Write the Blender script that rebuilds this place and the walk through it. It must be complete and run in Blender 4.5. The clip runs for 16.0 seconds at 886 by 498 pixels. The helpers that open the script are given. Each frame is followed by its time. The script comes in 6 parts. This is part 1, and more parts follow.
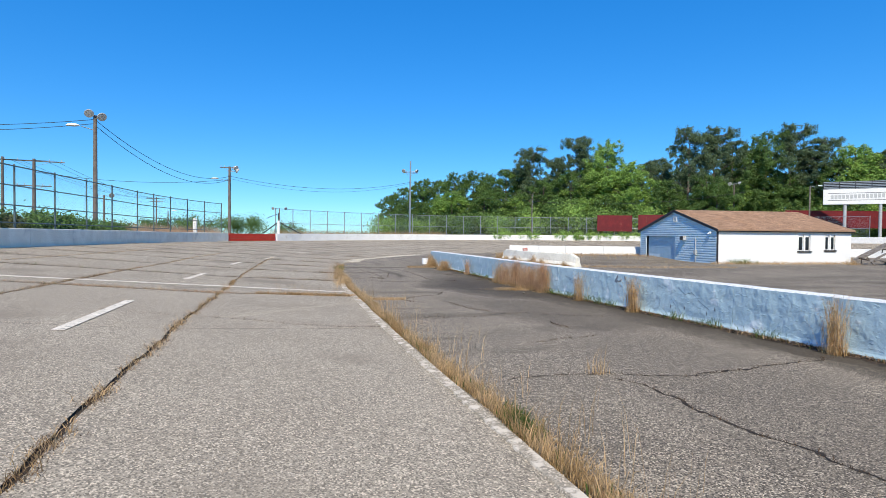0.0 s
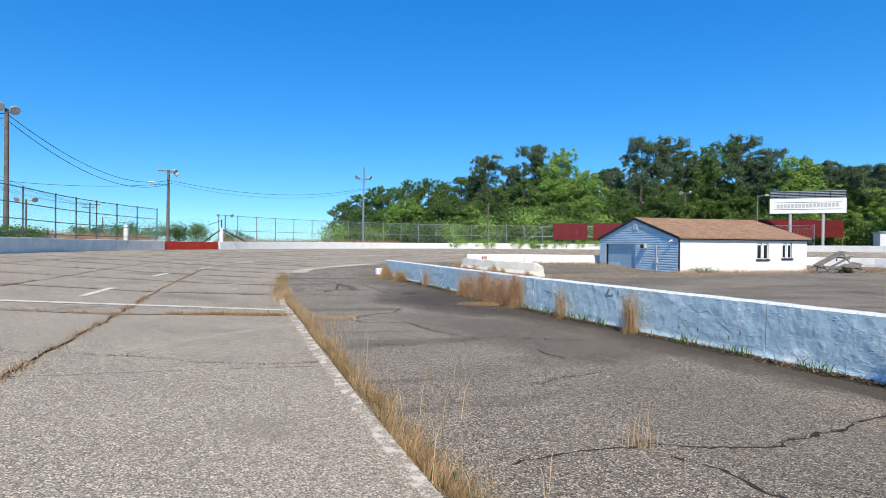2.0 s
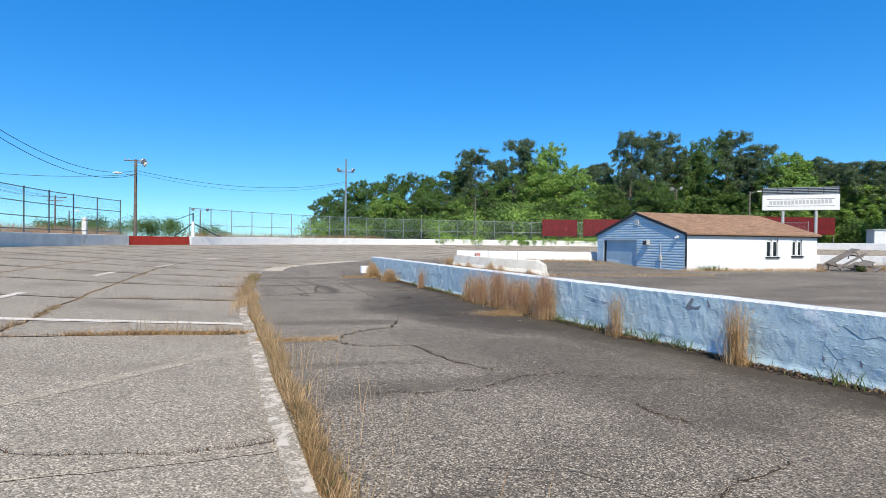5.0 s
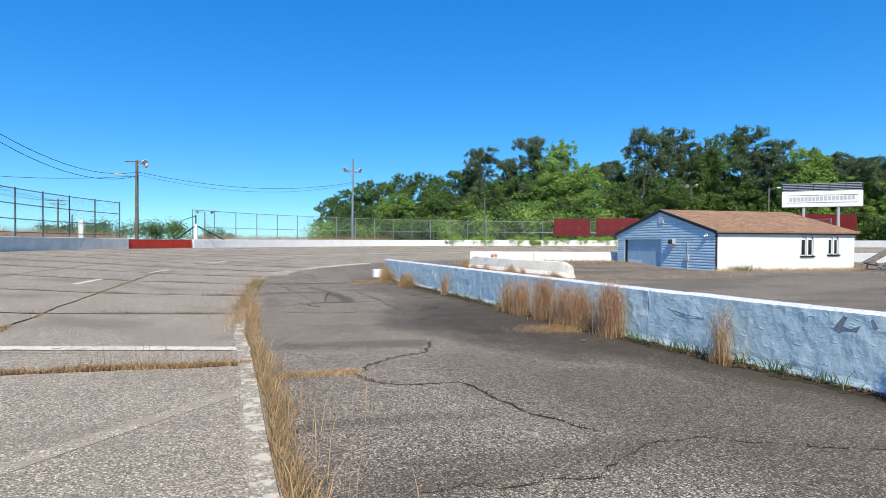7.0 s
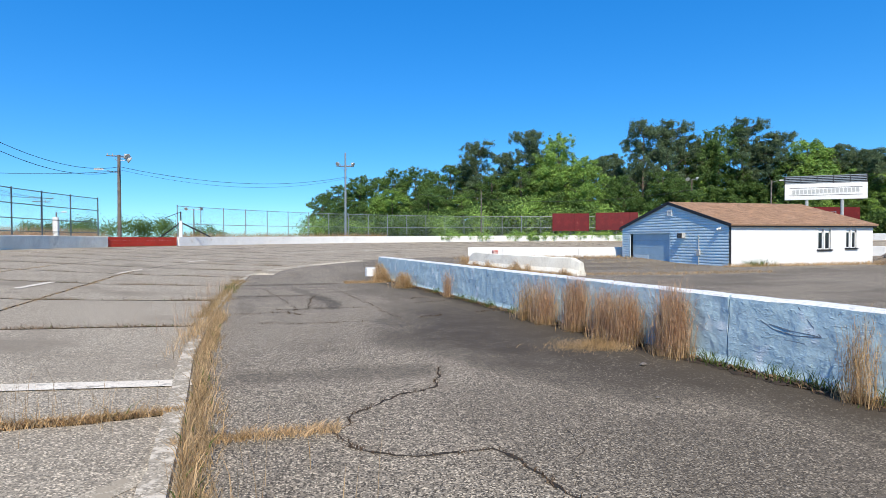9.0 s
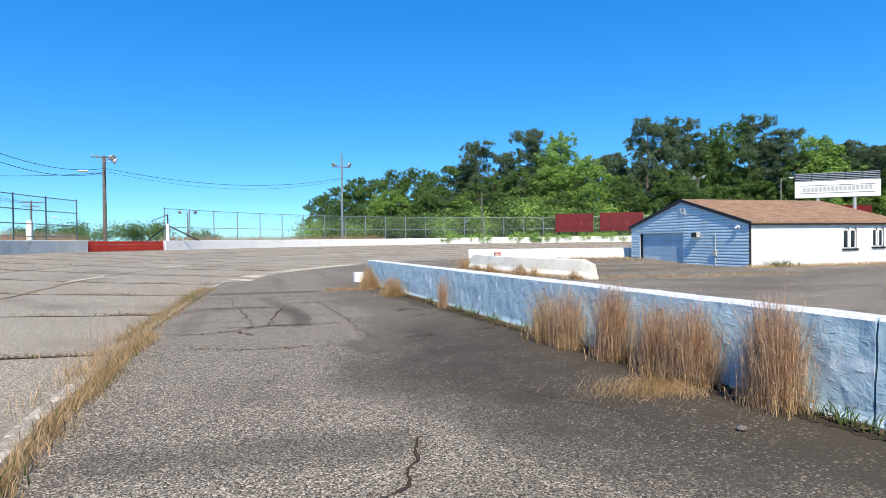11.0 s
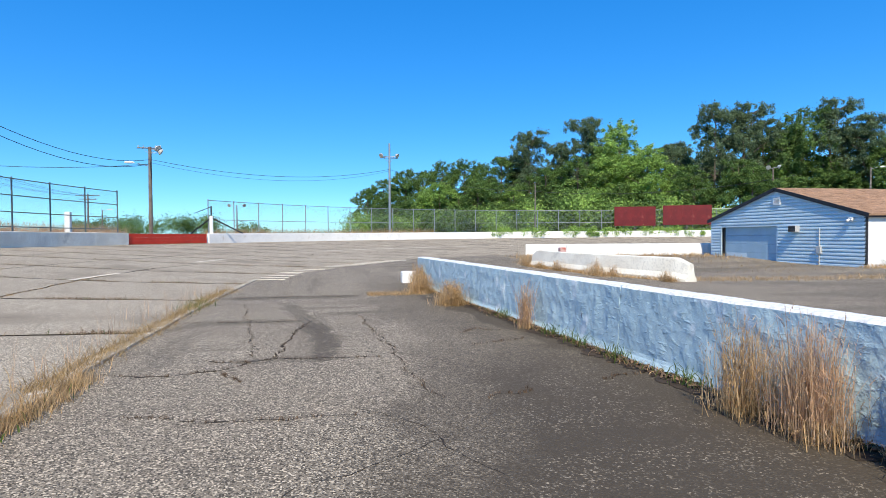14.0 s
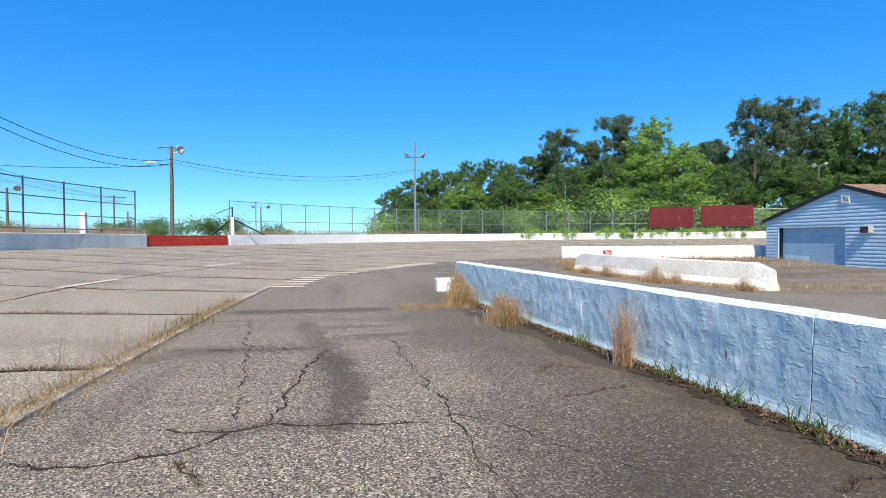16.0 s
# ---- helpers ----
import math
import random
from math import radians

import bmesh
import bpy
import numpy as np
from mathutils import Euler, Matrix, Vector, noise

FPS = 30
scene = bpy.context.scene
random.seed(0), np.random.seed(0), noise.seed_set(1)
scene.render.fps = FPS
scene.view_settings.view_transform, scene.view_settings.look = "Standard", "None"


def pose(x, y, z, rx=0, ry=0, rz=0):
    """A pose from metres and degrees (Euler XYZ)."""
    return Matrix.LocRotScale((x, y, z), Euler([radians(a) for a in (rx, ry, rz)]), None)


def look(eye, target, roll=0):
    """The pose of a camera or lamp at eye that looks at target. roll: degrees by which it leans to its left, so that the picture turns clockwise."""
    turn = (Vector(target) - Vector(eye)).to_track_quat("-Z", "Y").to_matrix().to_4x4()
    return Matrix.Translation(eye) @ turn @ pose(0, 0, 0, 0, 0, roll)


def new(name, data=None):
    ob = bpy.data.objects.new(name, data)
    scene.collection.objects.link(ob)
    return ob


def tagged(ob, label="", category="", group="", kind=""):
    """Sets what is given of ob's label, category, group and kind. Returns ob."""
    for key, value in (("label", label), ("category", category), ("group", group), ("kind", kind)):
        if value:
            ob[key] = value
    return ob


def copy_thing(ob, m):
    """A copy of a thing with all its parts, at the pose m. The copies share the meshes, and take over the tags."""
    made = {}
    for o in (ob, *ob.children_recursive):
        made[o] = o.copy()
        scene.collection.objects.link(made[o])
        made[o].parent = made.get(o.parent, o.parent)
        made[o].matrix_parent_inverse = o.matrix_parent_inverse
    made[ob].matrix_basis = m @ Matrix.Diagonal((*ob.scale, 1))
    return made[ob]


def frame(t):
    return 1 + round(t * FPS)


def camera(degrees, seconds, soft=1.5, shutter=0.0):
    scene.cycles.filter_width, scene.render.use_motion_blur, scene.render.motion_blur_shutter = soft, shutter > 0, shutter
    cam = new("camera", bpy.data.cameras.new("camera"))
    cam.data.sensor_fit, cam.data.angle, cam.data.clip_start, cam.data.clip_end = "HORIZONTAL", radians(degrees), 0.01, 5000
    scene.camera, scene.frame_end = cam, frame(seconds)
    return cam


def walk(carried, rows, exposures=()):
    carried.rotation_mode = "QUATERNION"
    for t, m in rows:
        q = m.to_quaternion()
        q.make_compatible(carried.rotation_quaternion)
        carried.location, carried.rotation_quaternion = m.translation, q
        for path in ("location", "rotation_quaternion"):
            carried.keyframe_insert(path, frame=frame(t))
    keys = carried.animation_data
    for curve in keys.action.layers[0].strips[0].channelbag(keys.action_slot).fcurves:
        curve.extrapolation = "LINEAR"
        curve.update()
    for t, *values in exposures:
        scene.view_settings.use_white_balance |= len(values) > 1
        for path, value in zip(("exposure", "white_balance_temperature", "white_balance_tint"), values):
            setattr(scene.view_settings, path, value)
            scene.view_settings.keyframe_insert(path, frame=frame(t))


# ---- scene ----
cam = camera(76.4, 16.0, soft=0.85)
PATH = [
    (0, (0.871, 0.817, 1.649), (1.2, 2.789, 1.604), 0.5),
    (0.5, (0.934, 1.435, 1.612), (1.323, 3.396, 1.58), 0.4),
    (1, (1.027, 2.023, 1.618), (1.456, 3.977, 1.601), 0.5),
    (1.5, (1.11, 2.614, 1.597), (1.575, 4.559, 1.586), 0.5),
    (2, (1.194, 3.212, 1.603), (1.682, 5.151, 1.59), 0.5),
    (2.5, (1.308, 3.79, 1.581), (1.814, 5.725, 1.568), 0.6),
    (3, (1.323, 4.358, 1.582), (1.836, 6.291, 1.563), 0.6),
    (3.5, (1.423, 4.907, 1.578), (1.951, 6.836, 1.558), 0.8),
    (4, (1.429, 5.483, 1.595), (1.967, 7.409, 1.573), 0.6),
    (4.2, (1.461, 5.701, 1.575), (2.006, 7.626, 1.553), 0.6),
    (6.3, (1.48, 8.032, 1.512), (2.032, 9.954, 1.485), 0.7),
    (6.5, (1.527, 8.271, 1.524), (2.076, 10.194, 1.498), 0.5),
    (7, (1.503, 8.811, 1.517), (2.033, 10.739, 1.496), 0.2),
    (7.5, (1.512, 9.359, 1.515), (2.021, 11.293, 1.495), 0.3),
    (8, (1.552, 9.891, 1.479), (2.053, 11.827, 1.45), 0.1),
    (8.5, (1.639, 10.452, 1.475), (2.152, 12.385, 1.439), -0.0),
    (9, (1.885, 10.98, 1.472), (2.434, 12.903, 1.438), -0.2),
    (9.2, (1.963, 11.219, 1.438), (2.519, 13.14, 1.405), -0.5),
    (11.3, (2.728, 13.601, 1.407), (3.268, 15.526, 1.382), -0.7),
    (11.5, (2.741, 13.849, 1.44), (3.271, 15.777, 1.409), -0.6),
    (12, (2.876, 14.416, 1.455), (3.389, 16.349, 1.425), -0.6),
    (12.5, (2.956, 14.976, 1.423), (3.446, 16.915, 1.391), -0.7),
    (13, (3.056, 15.546, 1.426), (3.505, 17.495, 1.398), -0.5),
    (13.5, (3.091, 16.088, 1.396), (3.499, 18.045, 1.358), -0.5),
    (14, (3.098, 16.671, 1.389), (3.481, 18.634, 1.345), -0.4),
    (14.5, (3.108, 17.239, 1.38), (3.462, 19.207, 1.332), -0.3),
    (15, (3.056, 17.838, 1.389), (3.387, 19.81, 1.346), -0.4),
    (15.5, (3.085, 18.402, 1.398), (3.396, 20.377, 1.355), -0.3),
    (16, (3.093, 19.041, 1.378), (3.394, 21.018, 1.341), -0.4),
]
walk(cam, [(t, look(eye, target, roll)) for t, eye, target, roll in PATH], [(0, 0.06), (8, 0.08), (11.5, 0.22), (16, 0.2)])

# ---- light ----
SUN_AZ, SUN_EL = (-0.21, -1.0), 46.0
world = bpy.data.worlds.new("sky")
scene.world = world
world.use_nodes = True
wn = world.node_tree
sky = wn.nodes.new("ShaderNodeTexSky")
sky.sky_type = 'NISHITA'
sky.sun_disc = False
sky.sun_elevation = radians(SUN_EL)
sky.sun_rotation = math.atan2(SUN_AZ[0], SUN_AZ[1])
sky.altitude, sky.air_density, sky.dust_density, sky.ozone_density = 1500, 1.0, 0.0, 3.0
grade = wn.nodes.new("ShaderNodeHueSaturation")
grade.inputs["Saturation"].default_value = 1.85
flat = wn.nodes.new("ShaderNodeGamma")
flat.inputs["Gamma"].default_value = 0.58
tint = wn.nodes.new("ShaderNodeMix")
tint.data_type, tint.blend_type = 'RGBA', 'MULTIPLY'
tint.inputs["Factor"].default_value = 1.0
tint.inputs[7].default_value = (1.08, 1.92, 2.55, 1)
wn.links.new(sky.outputs[0], flat.inputs["Color"])
wn.links.new(flat.outputs[0], grade.inputs["Color"])
wn.links.new(grade.outputs[0], tint.inputs[6])
wn.links.new(tint.outputs[2], wn.nodes["Background"].inputs[0])
wn.nodes["Background"].inputs[1].default_value = 0.135
sun = new("sun", bpy.data.lights.new("sun", 'SUN'))
sun.data.energy, sun.data.angle, sun.data.color = 5.0, radians(0.53), (1.0, 0.90, 0.72)
to_sun = Vector((SUN_AZ[0], SUN_AZ[1], 0)).normalized() * math.cos(radians(SUN_EL)) + Vector((0, 0, math.sin(radians(SUN_EL))))
sun.matrix_world = look(to_sun * 50, (0, 0, 0))


# ---- materials ----
def material(name, colour, rough=0.8, metal=0.0, colour2=None, scale=4.0, fine=60.0, bump=0.2, bump_scale=80.0,
             stain=None, stain_scale=0.6, stain_at=(0.5, 0.7), island=0.0, speck=0.0, spec=0.3, bump_dist=0.01, voro=False, grime=0.35, mottle=0.0):
    m = bpy.data.materials.new(name)
    m.use_nodes = True
    t = m.node_tree
    n, l = t.nodes, t.links
    b = n["Principled BSDF"]
    b.inputs["Roughness"].default_value = rough
    b.inputs["Metallic"].default_value = metal
    b.inputs["Specular IOR Level"].default_value = spec
    co = n.new("ShaderNodeTexCoord").outputs["Object"]

    def noise_tex(s, detail=4.0):
        q = n.new("ShaderNodeTexNoise")
        q.inputs["Scale"].default_value = s
        q.inputs["Detail"].default_value = detail
        l.new(co, q.inputs["Vector"])
        return q.outputs["Fac"]

    def ramp(src, a, bb):
        q = n.new("ShaderNodeMapRange")
        q.inputs["From Min"].default_value, q.inputs["From Max"].default_value = a, bb
        q.interpolation_type = 'SMOOTHSTEP'
        l.new(src, q.inputs["Value"])
        return q.outputs[0]

    def mixed(fac, a, bb):
        q = n.new("ShaderNodeMix")
        q.data_type = 'RGBA'
        if isinstance(fac, float):
            q.inputs["Factor"].default_value = fac
        else:
            l.new(fac, q.inputs["Factor"])
        for k, v in ((6, a), (7, bb)):
            if isinstance(v, tuple):
                q.inputs[k].default_value = (*v, 1)
            else:
                l.new(v, q.inputs[k])
        return q.outputs[2]

    c2 = colour2 or tuple(v * 0.75 for v in colour)
    col = mixed(ramp(noise_tex(scale), 0.35, 0.65), colour, c2)
    if speck:
        v = n.new("ShaderNodeTexVoronoi")
        v.inputs["Scale"].default_value = fine
        l.new(co, v.inputs["Vector"])
        sep = n.new("ShaderNodeSeparateColor")
        l.new(v.outputs["Color"], sep.inputs[0])
        col = mixed(ramp(sep.outputs[0], 0.6, 0.9), col, tuple(min(1, c * (1 + 1.05 * speck)) for c in colour))
        col = mixed(ramp(sep.outputs[1], 0.52, 0.8), col, tuple(c * (1 - 0.72 * min(1, speck)) for c in colour))
        if mottle:
            q = n.new("ShaderNodeMix")
            q.data_type, q.blend_type = 'RGBA', 'MULTIPLY'
            q.inputs["Factor"].default_value = mottle
            l.new(col, q.inputs[6])
            l.new(ramp(noise_tex(16.0, 8.0), 0.3, 0.56), q.inputs[7])
            col = q.outputs[2]
    else:
        q = n.new("ShaderNodeMix")
        q.data_type = 'RGBA'
        q.blend_type = 'MULTIPLY'
        q.inputs["Factor"].default_value = grime
        l.new(col, q.inputs[6])
        l.new(ramp(noise_tex(fine), 0.2, 0.6), q.inputs[7])
        col = q.outputs[2]
    if stain:
        col = mixed(ramp(noise_tex(stain_scale, 6.0), *stain_at), col, stain)
    if island:
        g = n.new("ShaderNodeNewGeometry")
        h = n.new("ShaderNodeHueSaturation")
        mr = n.new("ShaderNodeMapRange")
        mr.inputs["To Min"].default_value, mr.inputs["To Max"].default_value = 1 - island, 1 + island
        l.new(g.outputs["Random Per Island"], mr.inputs["Value"])
        l.new(mr.outputs[0], h.inputs["Value"])
        l.new(col, h.inputs["Color"])
        col = h.outputs[0]
    l.new(col, b.inputs["Base Color"])
    if bump:
        bp = n.new("ShaderNodeBump")
        bp.inputs["Strength"].default_value = bump
        bp.inputs["Distance"].default_value = bump_dist
        if voro:
            v = n.new("ShaderNodeTexVoronoi")
            v.inputs["Scale"].default_value = bump_scale
            l.new(co, v.inputs["Vector"])
            l.new(v.outputs["Distance"], bp.inputs["Height"])
        else:
            l.new(noise_tex(bump_scale), bp.inputs["Height"])
        l.new(bp.outputs[0], b.inputs["Normal"])
    return m


M = {
    "track": material("track_asphalt", (0.415, 0.352, 0.259), 0.9, 0, (0.357, 0.3, 0.218), 0.5, 85, 0.5, 90, (0.25, 0.208, 0.15), 0.35, (0.52, 0.72), speck=0.72, bump_dist=0.004, voro=True, mottle=0.16),
    "pit": material("pit_asphalt", (0.285, 0.239, 0.174), 0.9, 0, (0.23, 0.19, 0.137), 0.45, 90, 0.6, 80, (0.1, 0.08, 0.055), 0.3, (0.6, 0.8), speck=1.25, bump_dist=0.006, voro=True, mottle=0.22),
    "worn_paint": material("worn_line_paint", (0.47, 0.405, 0.305), 0.9, 0, (0.43, 0.366, 0.27), 2, 85, 0.3, 90, (0.39, 0.33, 0.243), 7.0, (0.45, 0.6), spec=0.05, speck=0.6),
    "soil": material("soil", (0.07, 0.05, 0.035), 0.95, 0, (0.04, 0.03, 0.022), 6, 90, 0.8, 60),
    "crack": material("crack_soil", (0.034, 0.028, 0.022), 0.95, 0, (0.062, 0.048, 0.034), 8, 90, 0.6, 60),
    "kerb": material("kerb_concrete", (0.44, 0.385, 0.30), 0.9, 0, (0.36, 0.31, 0.235), 2.5, 70, 0.7, 60, (0.66, 0.59, 0.48), 7.0, (0.5, 0.62), spec=0.05, speck=0.5),
    "paint_line": material("line_paint", (0.86, 0.78, 0.65), 0.8, 0, (0.74, 0.66, 0.53), 3, 40, 0.3, 70, (0.28, 0.25, 0.2), 9.0, (0.54, 0.74), spec=0.05),
    # Pale blue for the pit wall's faces; its top takes the plain white
    "wall_blue": material("pit_wall_face", (0.455, 0.605, 0.665), 0.65, 0, (0.41, 0.555, 0.62), 0.7, 18, 0.0, 34, (0.66, 0.74, 0.78), 3.4, (0.57, 0.72), grime=0.12),
    "wall_white": material("white_wall_paint", (0.88, 0.87, 0.84), 0.7, 0, (0.82, 0.81, 0.78), 1.5, 20, 0.4, 30, (0.52, 0.46, 0.38), 1.7, (0.6, 0.8)),
    # Same white paint tinted warm, countering the blue shade on wall_west
    "wall_warmed": material("warmed_wall_paint", (0.90, 0.86, 0.74), 0.8, 0, (0.80, 0.75, 0.63), 1.2, 20, 0.4, 30, (0.56, 0.52, 0.45), 1.3, (0.6, 0.75)),
    "red": material("red_gate_paint", (0.70, 0.055, 0.03), 0.5, 0, (0.60, 0.045, 0.025), 1.5, 30, 0.2, 40),
    "faded_red": material("faded_red_paint", (0.52, 0.17, 0.13), 0.8, 0, (0.6, 0.4, 0.36), 5, 30, 0.2, 40),
    "maroon": material("maroon_paint", (0.17, 0.018, 0.02), 0.6, 0, (0.13, 0.015, 0.018), 0.8, 20, 0.2, 40, (0.22, 0.06, 0.05), 1.4, (0.6, 0.75)),
    "white": material("white_paint", (0.88, 0.88, 0.86), 0.6, 0, (0.83, 0.83, 0.81), 1.2, 25, 0.15, 40, (0.66, 0.62, 0.56), 0.6, (0.66, 0.85)),
    "siding": material("vinyl_siding", (0.64, 0.78, 0.85), 0.5, 0, (0.59, 0.73, 0.80), 1.2, 25, 0.1, 30),
    "door_blue": material("garage_door_blue", (0.39, 0.56, 0.68), 0.5, 0, (0.35, 0.51, 0.63), 1.0, 20, 0.1, 30),
    "shingle": material("roof_shingles", (0.40, 0.25, 0.155), 0.9, 0, (0.32, 0.19, 0.118), 3, 50, 0.6, 60, (0.4, 0.25, 0.16), 1.5, (0.5, 0.75), speck=0.4),
    "shingle_tab": material("shingle_tabs", (0.40, 0.25, 0.155), 0.9, 0, (0.33, 0.2, 0.122), 0.6, 50, 0.5, 60, speck=0.4, island=0.22),
    "black": material("black_trim", (0.02, 0.02, 0.024), 0.5, 0, (0.03, 0.03, 0.034), 3, 30, 0.1, 40),
    "glass": material("dark_glass", (0.015, 0.018, 0.022), 0.08, 0, (0.02, 0.024, 0.03), 1, 5, 0.0, spec=0.6),
    "pole": material("weathered_pole_wood", (0.22, 0.185, 0.155), 0.9, 0, (0.15, 0.125, 0.105), 3, 40, 0.6, 30),
    "steel": material("galvanised_steel", (0.42, 0.45, 0.47), 0.45, 0.6, (0.34, 0.37, 0.39), 5, 50, 0.1, 60),
    "fence_dark": material("dark_fence_pipe", (0.11, 0.16, 0.17), 0.6, 0.2, (0.16, 0.2, 0.2), 4, 40, 0.1, 60),
    "wire": material("cable_black", (0.05, 0.055, 0.06), 0.6),
    "lamp": material("lamp_housing", (0.62, 0.62, 0.6), 0.4, 0.2, (0.5, 0.5, 0.48), 8, 30, 0.1, 40),
    "wood": material("weathered_boards", (0.26, 0.235, 0.205), 0.9, 0, (0.15, 0.13, 0.11), 5, 40, 0.6, 40),
    "dry": material("dry_grass", (0.64, 0.45, 0.25), 0.85, 0, (0.45, 0.295, 0.14), 1.4, 20, 0, island=0.5),
    "dry_olive": material("grass_thatch", (0.48, 0.34, 0.175), 0.9, 0, (0.34, 0.235, 0.11), 1.4, 20, 0, island=0.5),
    "weed_brown": material("withered_weeds", (0.33, 0.235, 0.155), 0.9, 0, (0.22, 0.15, 0.095), 3, 20, 0, island=0.5),
    "dry_red": material("dry_reed", (0.57, 0.37, 0.23), 0.85, 0, (0.62, 0.45, 0.29), 1.8, 20, 0, island=0.35),
    "green": material("weed_leaf", (0.12, 0.17, 0.04), 0.7, 0, (0.08, 0.13, 0.03), 3, 20, 0, island=0.3),
    "litter": material("leaf_litter", (0.16, 0.105, 0.065), 0.95, 0, (0.09, 0.06, 0.04), 5, 30, 0, island=0.5),
    "bark": material("bark", (0.24, 0.19, 0.15), 0.95, 0, (0.16, 0.12, 0.095), 2, 20, 0.5, 12),
    "pine": material("pine_needles", (0.165, 0.235, 0.12), 0.75, 0, (0.125, 0.185, 0.092), 0.25, 10, 0, island=0.4),
    "leaf": material("broad_leaves", (0.165, 0.275, 0.07), 0.65, 0, (0.12, 0.205, 0.055), 0.25, 10, 0, island=0.4),
    "leaf_light": material("spring_leaves", (0.33, 0.5, 0.115), 0.6, 0, (0.25, 0.4, 0.09), 0.25, 10, 0, island=0.35),
    "bush": material("bush_leaves", (0.09, 0.13, 0.03), 0.7, 0, (0.13, 0.12, 0.05), 0.5, 10, 0, island=0.4),
    "earth": material("rough_grass_ground", (0.14, 0.13, 0.055), 0.95, 0, (0.19, 0.15, 0.08), 0.3, 6, 0.5, 5),
}


TYRE_AND_DARK_PATCHES = (
    (2.2, 28.6, 2.75, 25.9, 0.06, 0.24, 0.5), (2.75, 25.9, 3.0, 24.4, 0.08, 0.22, 0.72), (3.0, 24.4, 2.95, 23.3, 0.09, 0.2, 0.72), (2.2, 23.3, 2.95, 23.3, 0.04, 0.2, 0.5),
    (0.9, 30.2, 3.4, 30.1, 0.1, 0.5, 0.6), (1.0, 26.4, 2.6, 26.3, 0.05, 0.3, 0.4), (3.3, 17.2, 1.6, 17.3, 0.1, 0.4, 0.5),
    (2.1, 12.2, 4.2, 12.5, 0.05, 0.35, 0.5), (4.2, 12.5, 6.6, 12.0, 0.08, 0.4, 0.5), (3.3, 14.5, 4.3, 12.6, 0.03, 0.25, 0.3),
    (4.9, 14.0, 5.6, 11.2, 0.6, 1.0, 0.5), (5.4, 8.6, 5.2, 4.5, 0.5, 1.2, 0.3), (3.6, 10.2, 3.3, 9.9, 0.1, 0.6, 0.2), (3.9, 15.6, 4.4, 13.4, 0.4, 0.8, 0.32))


